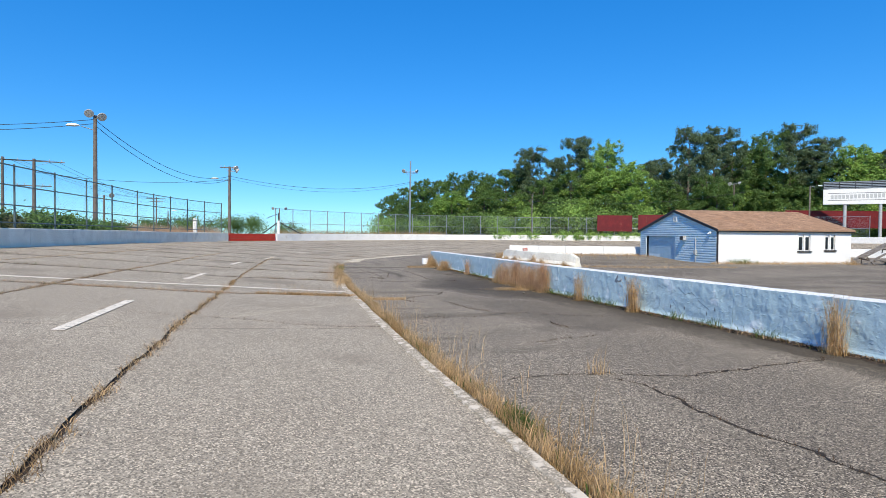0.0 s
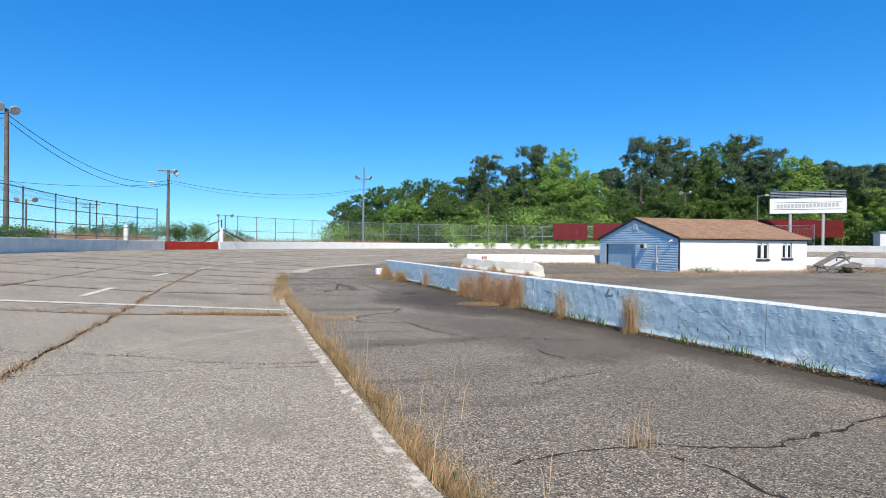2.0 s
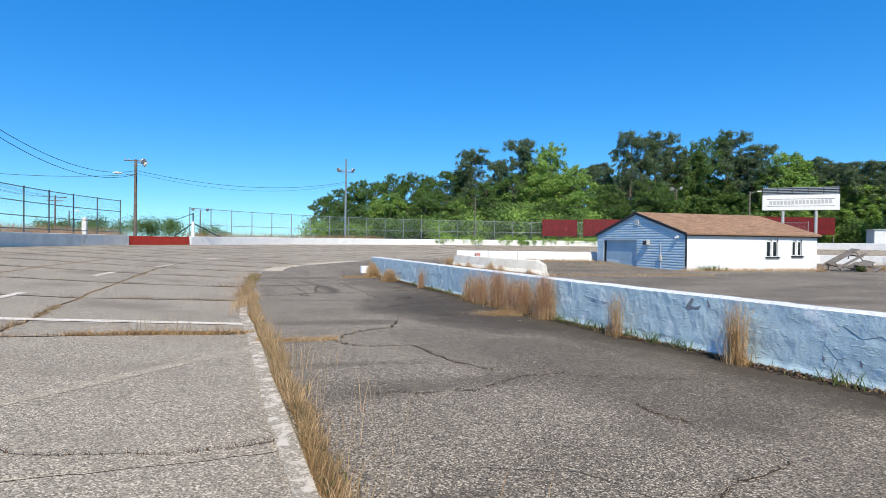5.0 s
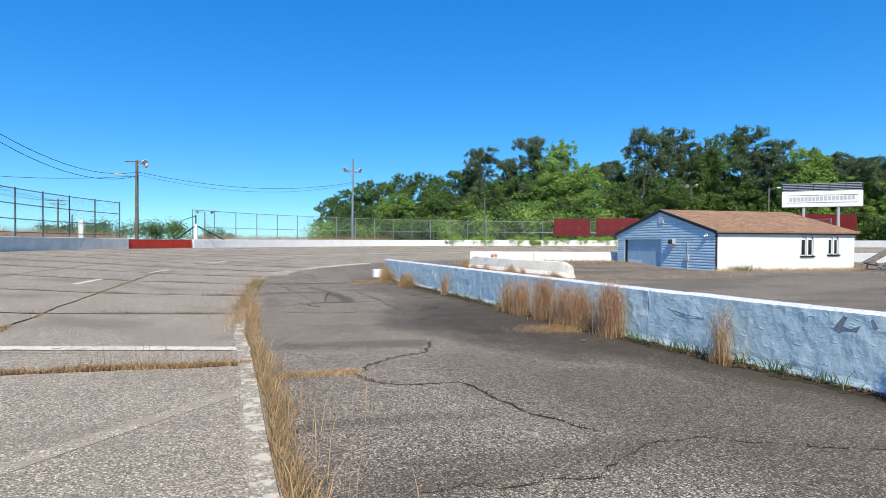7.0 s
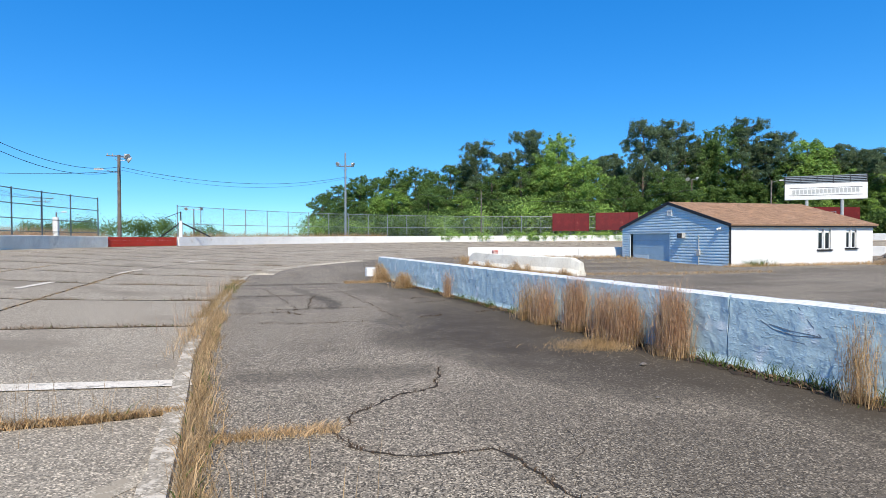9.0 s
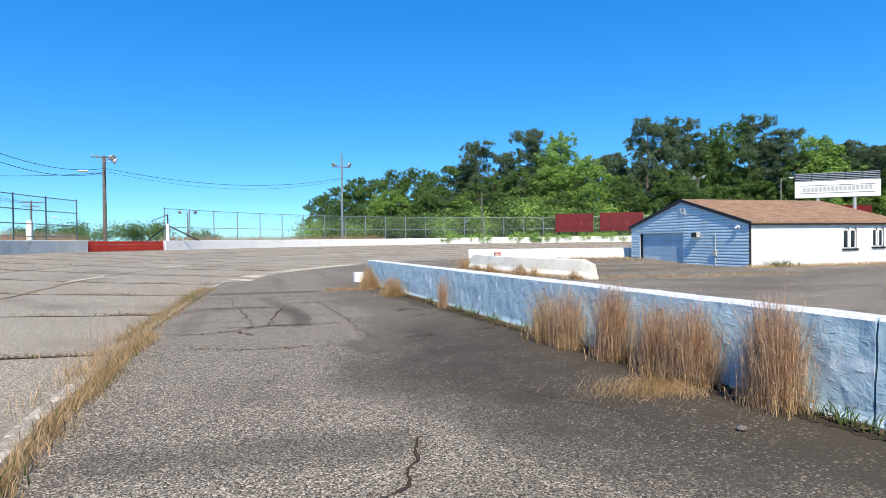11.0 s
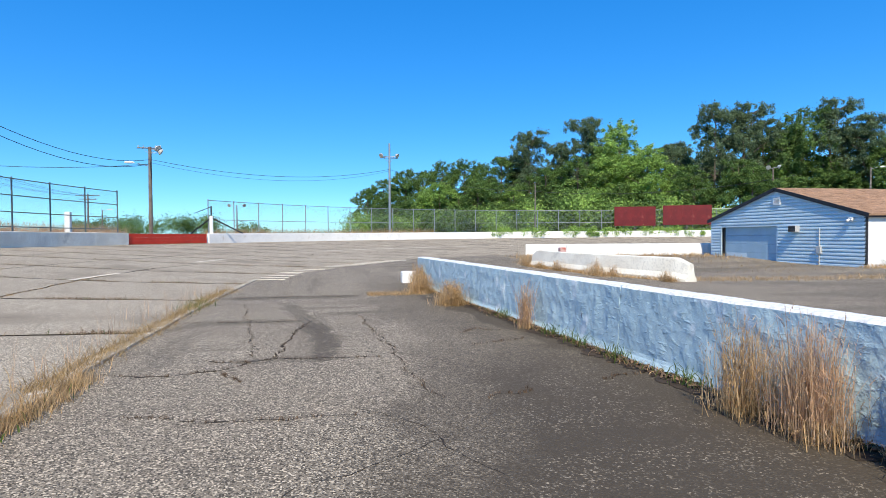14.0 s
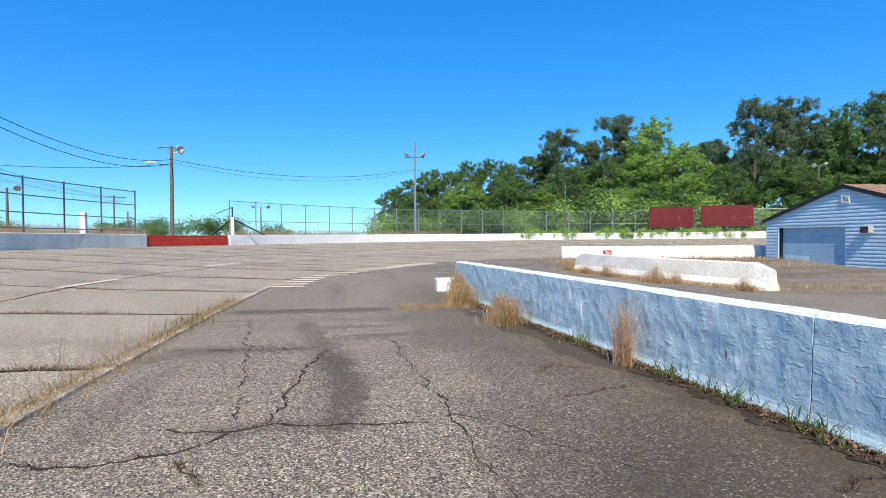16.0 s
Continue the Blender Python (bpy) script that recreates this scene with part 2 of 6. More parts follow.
def add_stains(m, dark):
    """Old oil and dirt: a band along the pit wall and streaks along the lane."""
    n, l = m.node_tree.nodes, m.node_tree.links
    b = n["Principled BSDF"]
    src = b.inputs["Base Color"].links[0].from_socket
    co = n.new("ShaderNodeTexCoord").outputs["Object"]
    sep = n.new("ShaderNodeSeparateXYZ")
    l.new(co, sep.inputs[0])

    def math_node(op, a, c):
        q = n.new("ShaderNodeMath")
        q.operation = op
        for k, v in ((0, a), (1, c)):
            if isinstance(v, (int, float)):
                q.inputs[k].default_value = v
            else:
                l.new(v, q.inputs[k])
        return q.outputs[0]

    def tex(scale, stretch):
        mp = n.new("ShaderNodeMapping")
        mp.inputs["Scale"].default_value = stretch
        l.new(co, mp.inputs["Vector"])
        q = n.new("ShaderNodeTexNoise")
        q.inputs["Scale"].default_value = scale
        q.inputs["Detail"].default_value = 6
        l.new(mp.outputs[0], q.inputs["Vector"])
        return q.outputs["Fac"]

    def ramp(src2, a, c):
        q = n.new("ShaderNodeMapRange")
        q.interpolation_type = 'SMOOTHSTEP'
        q.inputs["From Min"].default_value, q.inputs["From Max"].default_value = a, c
        l.new(src2, q.inputs["Value"])
        return q.outputs[0]

    def patch(ax, ay, bx, by, half, soft):
        """1 within half metres of the line from a to b, fading over soft metres."""
        va = n.new("ShaderNodeVectorMath")
        va.operation = 'SUBTRACT'
        l.new(flat_co, va.inputs[0])
        va.inputs[1].default_value = (ax, ay, 0)
        dot = n.new("ShaderNodeVectorMath")
        dot.operation = 'DOT_PRODUCT'
        l.new(va.outputs[0], dot.inputs[0])
        q2 = (bx - ax) ** 2 + (by - ay) ** 2
        dot.inputs[1].default_value = ((bx - ax) / q2, (by - ay) / q2, 0)
        cl = n.new("ShaderNodeClamp")
        l.new(dot.outputs["Value"], cl.inputs[0])
        sc = n.new("ShaderNodeVectorMath")
        sc.operation = 'SCALE'
        sc.inputs[0].default_value = (bx - ax, by - ay, 0)
        l.new(cl.outputs[0], sc.inputs["Scale"])
        ds = n.new("ShaderNodeVectorMath")
        ds.operation = 'DISTANCE'
        l.new(va.outputs[0], ds.inputs[0])
        l.new(sc.outputs[0], ds.inputs[1])
        return math_node('SUBTRACT', 1.0, ramp(ds.outputs["Value"], half, half + soft))

    fray = n.new("ShaderNodeTexNoise")
    fray.inputs["Scale"].default_value = 2.2
    fray.inputs["Detail"].default_value = 6
    l.new(co, fray.inputs["Vector"])
    warp = n.new("ShaderNodeVectorMath")
    warp.operation = 'MULTIPLY_ADD'
    l.new(fray.outputs["Color"], warp.inputs[0])
    warp.inputs[1].default_value = (0.5, 0.5, 0)
    l.new(co, warp.inputs[2])
    flat_co_node = n.new("ShaderNodeVectorMath")
    flat_co_node.operation = 'MULTIPLY_ADD'
    l.new(warp.outputs[0], flat_co_node.inputs[0])
    flat_co_node.inputs[1].default_value = (1, 1, 0)
    flat_co_node.inputs[2].default_value = (-0.25, -0.25, 0)
    flat_co = flat_co_node.outputs[0]
    # fine dirt washed up along the pit wall: its edge wanders out from the wall along the lane
    edge = n.new("ShaderNodeValToRGB")
    stops = ((0, 7.6), (9.6, 6.9), (13.5, 6.1), (15.5, 5.35), (17, 4.2), (18.5, 3.5), (20.5, 3.6), (22.6, 4.3), (25.6, 4.3), (29, 3.9), (34, 4.2), (40, 5.0))
    er = edge.color_ramp
    for i, (sy, sx) in enumerate(stops):
        e = er.elements[i] if i < 2 else er.elements.new(sy / 40)
        e.position, e.color = sy / 40, (sx / 10, sx / 10, sx / 10, 1)
    l.new(math_node('DIVIDE', sep.outputs[1], 40.0), edge.inputs[0])
    inside = math_node('SUBTRACT', math_node('ADD', sep.outputs[0], math_node('MULTIPLY', math_node('SUBTRACT', tex(0.8, (1, 0.6, 1)), 0.5), 2.4)), math_node('MULTIPLY', edge.outputs[0], 10.0))
    wall_x = math_node('ADD', sep.outputs[0], math_node('MULTIPLY', sep.outputs[1], 0.105))
    lane = math_node('SUBTRACT', 1.0, ramp(wall_x, 9.0, 9.4))
    late = math_node('SUBTRACT', math_node('SUBTRACT', 1.0, math_node('MULTIPLY', ramp(sep.outputs[1], 20.5, 25.0), 0.4)), math_node('MULTIPLY', ramp(sep.outputs[1], 30.0, 40.0), 0.6))
    band = math_node('MULTIPLY', math_node('MULTIPLY', math_node('ADD', math_node('MULTIPLY', ramp(inside, -0.6, 0.1), 0.66), math_node('MULTIPLY', ramp(inside, 0.1, 0.9), 0.3)), late), lane)
    foot = math_node('MULTIPLY', math_node('MULTIPLY', ramp(math_node('ADD', wall_x, math_node('MULTIPLY', tex(1.6, (1, 0.5, 1)), 1.0)), 8.45, 8.75), math_node('SUBTRACT', 0.9, math_node('MULTIPLY', ramp(sep.outputs[1], 29.0, 32.5), 0.9))), lane)
    fac = math_node('MAXIMUM', band, foot)
    # tyre marks and broader darker patches
    for ax, ay, bx, by, half, soft, k in TYRE_AND_DARK_PATCHES:
        fac = math_node('MAXIMUM', fac, math_node('MULTIPLY', patch(ax, ay, bx, by, half, soft), k))
    streak = math_node('MULTIPLY', ramp(tex(1.0, (1.3, 0.13, 1)), 0.57, 0.7), 0.4)
    across = math_node('MULTIPLY', ramp(tex(1.0, (0.2, 1.6, 1)), 0.58, 0.7), 0.45)
    infield = math_node('MULTIPLY', math_node('MULTIPLY', ramp(tex(1.0, (0.13, 0.5, 1)), 0.4, 0.66), ramp(wall_x, 9.4, 10.6)), 0.5)
    fac = math_node('MAXIMUM', math_node('MAXIMUM', fac, infield), math_node('MAXIMUM', streak, across))
    chip = n.new("ShaderNodeTexVoronoi")
    chip.inputs["Scale"].default_value = 62
    l.new(co, chip.inputs["Vector"])
    chip_rgb = n.new("ShaderNodeSeparateColor")
    l.new(chip.outputs["Color"], chip_rgb.inputs[0])
    chips = math_node('MULTIPLY', ramp(chip_rgb.outputs[2], 0.72, 0.9), ramp(tex(2.2, (1, 1, 1)), 0.36, 0.56))
    fac = math_node('MULTIPLY', fac, math_node('SUBTRACT', 1.0, math_node('MULTIPLY', math_node('MULTIPLY', chips, math_node('SUBTRACT', 1.0, math_node('MULTIPLY', foot, 0.9))), 0.5)))
    mx = n.new("ShaderNodeMix")
    mx.data_type = 'RGBA'
    l.new(fac, mx.inputs["Factor"])
    l.new(src, mx.inputs[6])
    mx.inputs[7].default_value = (*dark, 1)
    l.new(mx.outputs[2], b.inputs["Base Color"])


def add_patched_relief(m):
    """Sparse lumps and trowel marks over a nearly smooth coat of paint."""
    n, l = m.node_tree.nodes, m.node_tree.links
    co = n.new("ShaderNodeTexCoord").outputs["Object"]
    normal = None
    for scale, lo, hi, dist, stretch in ((5.0, 0.4, 0.75, 0.012, (1, 1, 0.8)), (17.0, 0.56, 0.74, 0.007, (1, 0.5, 1.4)), (60.0, 0.3, 0.8, 0.002, (1, 1, 1))):
        mp = n.new("ShaderNodeMapping")
        mp.inputs["Scale"].default_value = stretch
        l.new(co, mp.inputs["Vector"])
        q = n.new("ShaderNodeTexNoise")
        q.inputs["Scale"].default_value, q.inputs["Detail"].default_value = scale, 5.0
        l.new(mp.outputs[0], q.inputs["Vector"])
        r = n.new("ShaderNodeMapRange")
        r.interpolation_type = 'SMOOTHSTEP'
        r.inputs["From Min"].default_value, r.inputs["From Max"].default_value = lo, hi
        l.new(q.outputs["Fac"], r.inputs["Value"])
        bp = n.new("ShaderNodeBump")
        bp.inputs["Strength"].default_value, bp.inputs["Distance"].default_value = 0.8, dist
        l.new(r.outputs[0], bp.inputs["Height"])
        if normal is not None:
            l.new(normal, bp.inputs["Normal"])
        normal = bp.outputs[0]
    l.new(normal, n["Principled BSDF"].inputs["Normal"])


def add_translucency(m, share):
    n, l = m.node_tree.nodes, m.node_tree.links
    b = n["Principled BSDF"]
    t = n.new("ShaderNodeBsdfTranslucent")
    l.new(b.inputs["Base Color"].links[0].from_socket, t.inputs["Color"])
    x = n.new("ShaderNodeMixShader")
    x.inputs[0].default_value = share
    l.new(b.outputs[0], x.inputs[1])
    l.new(t.outputs[0], x.inputs[2])
    l.new(x.outputs[0], n["Material Output"].inputs["Surface"])


for leafy in ("pine", "leaf", "leaf_light", "bush", "green", "dry", "dry_red", "dry_olive"):
    add_translucency(M[leafy], 0.3)
add_stains(M["pit"], (0.066, 0.052, 0.035))
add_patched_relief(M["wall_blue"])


# ---- mesh helpers ----
def mesh_of(name, verts, faces, mat, smooth=False):
    me = bpy.data.meshes.new(name)
    me.from_pydata([tuple(v) for v in verts], [], faces)
    me.materials.append(mat)
    if smooth:
        me.polygons.foreach_set("use_smooth", [True] * len(me.polygons))
    me.update()
    return me


def thing(name, label, category, group="", kind="", at=(0, 0, 0), turn=0):
    e = new(name)
    e.empty_display_size = 0.2
    e.matrix_basis = pose(*at, 0, 0, turn)
    return tagged(e, label, category, group, kind)


def part(name, bm, mat, parent, label=""):
    me = bpy.data.meshes.new(name)
    bm.normal_update()
    bm.to_mesh(me)
    bm.free()
    me.materials.append(mat)
    ob = new(name, me)
    ob.parent = parent
    return tagged(ob, label)


def part_mesh(name, me, parent, label="", m=None):
    ob = new(name, me)
    ob.parent = parent
    if m is not None:
        ob.matrix_basis = m
    return tagged(ob, label)


def box(bm, x0, x1, y0, y1, z0, z1, bev=0.0, m=None):
    r = bmesh.ops.create_cube(bm, size=1)
    vs = r["verts"]
    for v in vs:
        v.co = Vector(((x0 + x1) / 2 + v.co.x * (x1 - x0), (y0 + y1) / 2 + v.co.y * (y1 - y0), (z0 + z1) / 2 + v.co.z * (z1 - z0)))
    if bev:
        es = list({e for v in vs for e in v.link_edges})
        r = bmesh.ops.bevel(bm, geom=es, offset=bev, segments=1, affect='EDGES')
        vs = list({v for f in r["faces"] for v in f.verts} | {v for v in vs if v.is_valid})
    if m is not None:
        bmesh.ops.transform(bm, matrix=m, verts=[v for v in vs if v.is_valid])
    return bm


def boxes(*args, bev=0.0):
    bm = bmesh.new()
    for a in args:
        box(bm, *a, bev=bev)
    return bm


def rod(bm, a, b, r0, r1=None, n=10):
    a, b = Vector(a), Vector(b)
    r1 = r0 if r1 is None else r1
    q = (b - a).to_track_quat('Z', 'Y').to_matrix()
    rings = []
    for p, r in ((a, r0), (b, r1)):
        rings.append([bm.verts.new(p + q @ Vector((r * math.cos(2 * math.pi * i / n), r * math.sin(2 * math.pi * i / n), 0))) for i in range(n)])
    for i in range(n):
        bm.faces.new((rings[0][i], rings[0][(i + 1) % n], rings[1][(i + 1) % n], rings[1][i]))
    bm.faces.new(rings[0][::-1])
    bm.faces.new(rings[1])
    return bm


def rods(*args, n=10):
    bm = bmesh.new()
    for a in args:
        rod(bm, *a, n=n)
    return bm


# ---- plan: the oval ----
CX, CY, R_OUT, X_OUT, Y_LOW = 32.0, 44.0, 46.0, -14.0, -60.0
KERB_Y = [-60, 0, 4.15, 8.7, 12.0, 13.4, 15.5, 18.5, 23, 30, 36.7, 39.6, 42.65, 44]
KERB_X = [4.2, 2.75, 2.37, 1.84, 1.5, 1.36, 1.17, 0.84, 0.58, 0.5, 0.66, 1.05, 2.33, 3.0]
TURN_A = [0, 5, 15, 40, 90, 140, 180]
TURN_R = [29.0, 27.8, 25.7, 20.5, 11.5, 20, 29]


def smooth01(t):
    t = max(0.0, min(1.0, t))
    return t * t * (3 - 2 * t)


def kerb_x(y):
    return float(np.interp(y, KERB_Y, KERB_X))


def turn_r(a):
    return float(np.interp(a, TURN_A, TURN_R))


def rim_z(a):
    return float(np.interp(a, [0, 30, 60, 90, 180], [0.98, 0.95, 1.05, 1.15, 1.2]))


def height(x, y):
    """The ground's height: flat infield, banked track, level land outside."""
    if y < Y_LOW:
        y = Y_LOW + CY - y
    if y <= CY:
        if x > CX:
            x = 2 * CX - x
        k = kerb_x(y)
        s, inside, zo = (k - x) / (k - X_OUT), x - k, 1.0
        out = X_OUT - x
    else:
        a = 180 - math.degrees(math.atan2(y - CY, x - CX))
        r, k = math.hypot(x - CX, y - CY), turn_r(a)
        s, inside, zo = (r - k) / (R_OUT - k), k - r, rim_z(a)
        out = r - R_OUT
    if s <= 0:
        return -0.25 * smooth01((inside - 7) / 12) * (smooth01((50 - y) / 8) if y > 42 else 1)
    if s <= 1:
        return zo * s
    return zo + 0.25 * smooth01(out / 3) - 0.6 * smooth01((out - 20) / 200)


def along(u, s):
    """A point of the track: u metres along it (y on the straight), s across from kerb 0 to outer wall 1."""
    if u <= CY:
        k = kerb_x(u)
        x, y = k + (X_OUT - k) * s, u
    else:
        a = (u - CY) / 40.0
        r = turn_r(math.degrees(a))
        r += (R_OUT - r) * s
        x, y = CX - r * math.cos(a), CY + r * math.sin(a)
    return Vector((x, y, height(x, y)))


def loop_points():
    """Pairs all round the oval: the inner edge, the outer edge, a point on the spine."""
    rows = []
    for y in np.arange(Y_LOW, CY, 1.5):
        rows.append((kerb_x(y), y, X_OUT, y, CX, y))
    for a in np.arange(0, 180.1, 3):
        r, c, q = turn_r(a), math.cos(radians(a)), math.sin(radians(a))
        rows.append((CX - r * c, CY + r * q, CX - R_OUT * c, CY + R_OUT * q, CX, CY))
    half = [r for r in rows if r[1] < CY - 0.01]
    rows += [(2 * CX - a, b, 2 * CX - c, d, e, f) for a, b, c, d, e, f in half[::-1]]
    for a in np.arange(180, -0.1, -3):
        r, c, q = turn_r(a), math.cos(radians(a)), math.sin(radians(a))
        rows.append((CX - r * c, Y_LOW - r * q, CX - R_OUT * c, Y_LOW - R_OUT * q, CX, Y_LOW))
    return rows


LOOP = loop_points()


def sheet(name, stations, mat, drop=0.0, lift_out=0.0):
    """A closed band of ground; stations maps one loop row to a list of (x, y)."""
    vs, fs = [], []
    n = len(LOOP)
    k = 0
    for row in LOOP:
        pts = stations(row)
        k = len(pts)
        vs += [(x, y, height(x, y) - drop * (1 if i < 6 or not lift_out else lift_out)) for i, (x, y) in enumerate(pts)]
    for i in range(n):
        j = (i + 1) % n
        for c in range(k - 1):
            fs.append((i * k + c, i * k + c + 1, j * k + c + 1, j * k + c))
    me = mesh_of(name, vs, fs, mat, True)
    return new(name, me)


def lerp2(ax, ay, bx, by, t):
    return ax + (bx - ax) * t, ay + (by - ay) * t


def ground_stations(r):
    d = Vector((r[2] - r[4], r[3] - r[5])).normalized()
    pts = [lerp2(r[4], r[5], r[2], r[3], t) for t in (0, 0.3, 0.5, 0.7, 0.85, 1.0)]
    return pts + [(r[2] + d.x * q, r[3] + d.y * q) for q in (1, 3, 8, 20, 60, 200, 800, 3500)]


ground = sheet("ground", ground_stations, M["earth"], 0.6, 0.02)
tagged(ground, "rough dry grass land round the track", "ground", kind="structure")
pit = sheet("pit_road", lambda r: [lerp2(r[0], r[1], r[4], r[5], t) for t in (0, 0.06, 0.13, 0.2, 0.3, 0.4, 0.5, 0.6, 0.7, 0.85, 0.999)], M["pit"])
tagged(pit, "dark cracked weathered asphalt of pit road and infield", "pavement", kind="structure")
bed = sheet("track_bed", lambda r: [lerp2(r[0], r[1], r[2], r[3], t) for t in (0, 0.25, 0.5, 0.75, 1)], M["crack"], 0.03)
tagged(bed, "dark soil bed showing in the joints of the track", "ground", kind="structure")


def tall_wall(name, pts, h, w, mat, label, category="wall"):
    """A wall along pts (x, y) on the ground: one cast panel for each stretch, with bevelled top and open joints."""
    t = thing(name, label, category, kind="structure")
    for i in range(len(pts) - 1):
        a, b = Vector(pts[i]), Vector(pts[i + 1])
        d = (b - a).normalized()
        q = Vector((d.y, -d.x))
        a, b = a + d * 0.006, b - d * 0.006
        vs, fs, n = [], [], 5
        for k in range(n + 1):
            p = a.lerp(b, k / n)
            z = height(p.x, p.y)
            lump = 0.012 * noise.noise(Vector((p.x * 1.3, p.y * 1.3, 0)))
            for o, dz in ((-w / 2, -0.15), (-w / 2, h - 0.03), (-w / 2 + 0.03, h), (w / 2 - 0.03, h), (w / 2, h - 0.03), (w / 2, -0.15)):
                vs.append((p.x + q.x * o, p.y + q.y * o, z + dz + lump))
        for k in range(n):
            for c in range(5):
                fs.append((k * 6 + c, k * 6 + c + 1, k * 6 + c + 7, k * 6 + c + 6)[::-1])
        fs += [(0, 5, 4, 3, 2, 1)[::-1], tuple(n * 6 + c for c in range(6))[::-1]]
        part_mesh("panel", mesh_of("panel", vs, fs, mat), t)
    return t


def turn_xy(a, r=R_OUT):
    return CX - r * math.cos(radians(a)), CY + r * math.sin(radians(a))


GATE_A, GATE_B = 20.2, 31.1
tall_wall("wall_west", [(X_OUT, y) for y in np.arange(-58, 43, 4)] + [turn_xy(a) for a in np.linspace(0, GATE_A, 6)], 0.85, 0.3, M["wall_warmed"],
          "stained white concrete outer wall of the track")
tall_wall("wall_north", [turn_xy(a) for a in np.linspace(GATE_B, 180, 32)], 0.85, 0.3, M["wall_white"], "white painted concrete outer wall round the turn")

# ---- track slabs ----
LANES = 4
JOINTS = [-66, -60, -54, -48, -42, -36, -30, -24, -18, -12, -6, 1.0, 10.8, 16.2, 21.4, 25.6, 30.0] + [34.4 + 4.5 * i for i in range(31)]


def lane_edge(c, u):
    """Where the joint between two lanes lies across the track, as a share of its width."""
    if c == 1:
        return float(np.interp(u, [4, 12, 18, 28, 35, 60], [0.207, 0.222, 0.226, 0.257, 0.29, 0.29]))
    return (0.0, 0.0, float(np.interp(u, [10, 25, 31, 60], [0.465, 0.475, 0.5, 0.52])), 0.75, 1.0)[c]


def skew(s):
    return -4.2 * min(s, 0.24)


def wobble(i, t):
    return 0.06 * noise.noise(Vector((i * 7.3, t * 0.9, 0.5))) + 0.03 * noise.noise(Vector((i * 3.1, t * 4, 2.5))) + 0.014 * noise.noise(Vector((i * 5.7, t * 13, 4.5)))


def slab(k, c):
    u0, u1 = JOINTS[k], JOINTS[k + 1]
    near = -2 < u0 < 30 and c < 3
    nu, ns = (44, 36) if near else (10, 8)
    g0, g1 = (0.006 if j == 10.8 else 0.045 if j < 20 else 0.055 for j in (u0, u1))
    vs, fs = [], []
    for i in range(nu + 1):
        for j in range(ns + 1):
            fu, fsn = i / nu, j / ns
            um = u0 + (u1 - u0) * fu
            s = lane_edge(c, um) + (lane_edge(c + 1, um) - lane_edge(c, um)) * fsn
            ww = 15.0
            du = (g0 + wobble(k, s * ww) if i == 0 else -g1 + wobble(k + 1, s * ww) if i == nu else 0)
            u = um + du + skew(s)
            ds = (0.028 + wobble(50 + c, u)) / ww if j == 0 and c > 0 else (-0.028 + wobble(51 + c, u)) / ww if j == ns and c < LANES - 1 else 0
            p = along(u, s + ds)
            edge = i in (0, nu) or j in (0, ns)
            p.z += 0.0012 * noise.noise(Vector((k * 3 + u * 0.3, s * 5, c))) - (0.004 if edge else 0)
            vs.append(p)
    w = ns + 1
    for i in range(nu):
        for j in range(ns):
            fs.append((i * w + j, i * w + j + 1, (i + 1) * w + j + 1, (i + 1) * w + j))
    rim = [j for j in range(w)] + [i * w + ns for i in range(1, nu + 1)] + [nu * w + j for j in range(ns - 1, -1, -1)] + [i * w for i in range(nu - 1, 0, -1)]
    base = len(vs)
    vs += [vs[i] - Vector((0, 0, 0.05)) for i in rim]
    m = len(rim)
    top = len(fs)
    for i in range(m):
        fs.append((rim[i], base + i, base + (i + 1) % m, rim[(i + 1) % m]))
    me = mesh_of("slab", vs, fs, M["track"])
    me.materials.append(M["crack"])
    me.polygons.foreach_set("material_index", [0] * top + [1] * m)
    return me


track = thing("track", "banked race track of pale worn asphalt slabs with weedy joints", "road", kind="structure")
for k in range(len(JOINTS) - 1):
    for c in range(LANES):
        part_mesh("slab", slab(k, c), track)


def strip(name, pts, w, mat, lift=0.004, taper=None, jitter=0.0, seed=0):
    """A thin ribbon on the ground along pts (x, y)."""
    rnd = random.Random(seed)
    vs, fs = [], []
    n = len(pts)
    for i, p in enumerate(pts):
        a, b = Vector(pts[max(0, i - 1)]), Vector(pts[min(n - 1, i + 1)])
        d = (b - a).normalized()
        q = Vector((d.y, -d.x))
        ww = w * (taper(i / max(1, n - 1)) if taper else 1) * (1 + jitter * rnd.uniform(-1, 1))
        for o in (-ww / 2, ww / 2):
            x, y = p[0] + q.x * o, p[1] + q.y * o
            vs.append((x, y, height(x, y) + lift))
    for i in range(n - 1):
        fs.append((i * 2, i * 2 + 1, i * 2 + 3, i * 2 + 2))
    return mesh_of(name, vs, fs, mat)


def dense(pts, step=0.12, rough=0.0, seed=0):
    out = []
    for (a, b), (c, d) in zip(pts, pts[1:]):
        m = max(1, int(math.hypot(c - a, d - b) / step))
        for i in range(m):
            t = i / m
            x, y = a + (c - a) * t, b + (d - b) * t
            j = rough * 0.45
            out.append((x + rough * noise.noise(Vector((x * 3, y * 3, seed))) + j * noise.noise(Vector((x * 14, y * 14, seed))),
                        y + rough * noise.noise(Vector((x * 3, y * 3, seed + 9))) + j * noise.noise(Vector((x * 14, y * 14, seed + 5)))))
    return out + [pts[-1]]


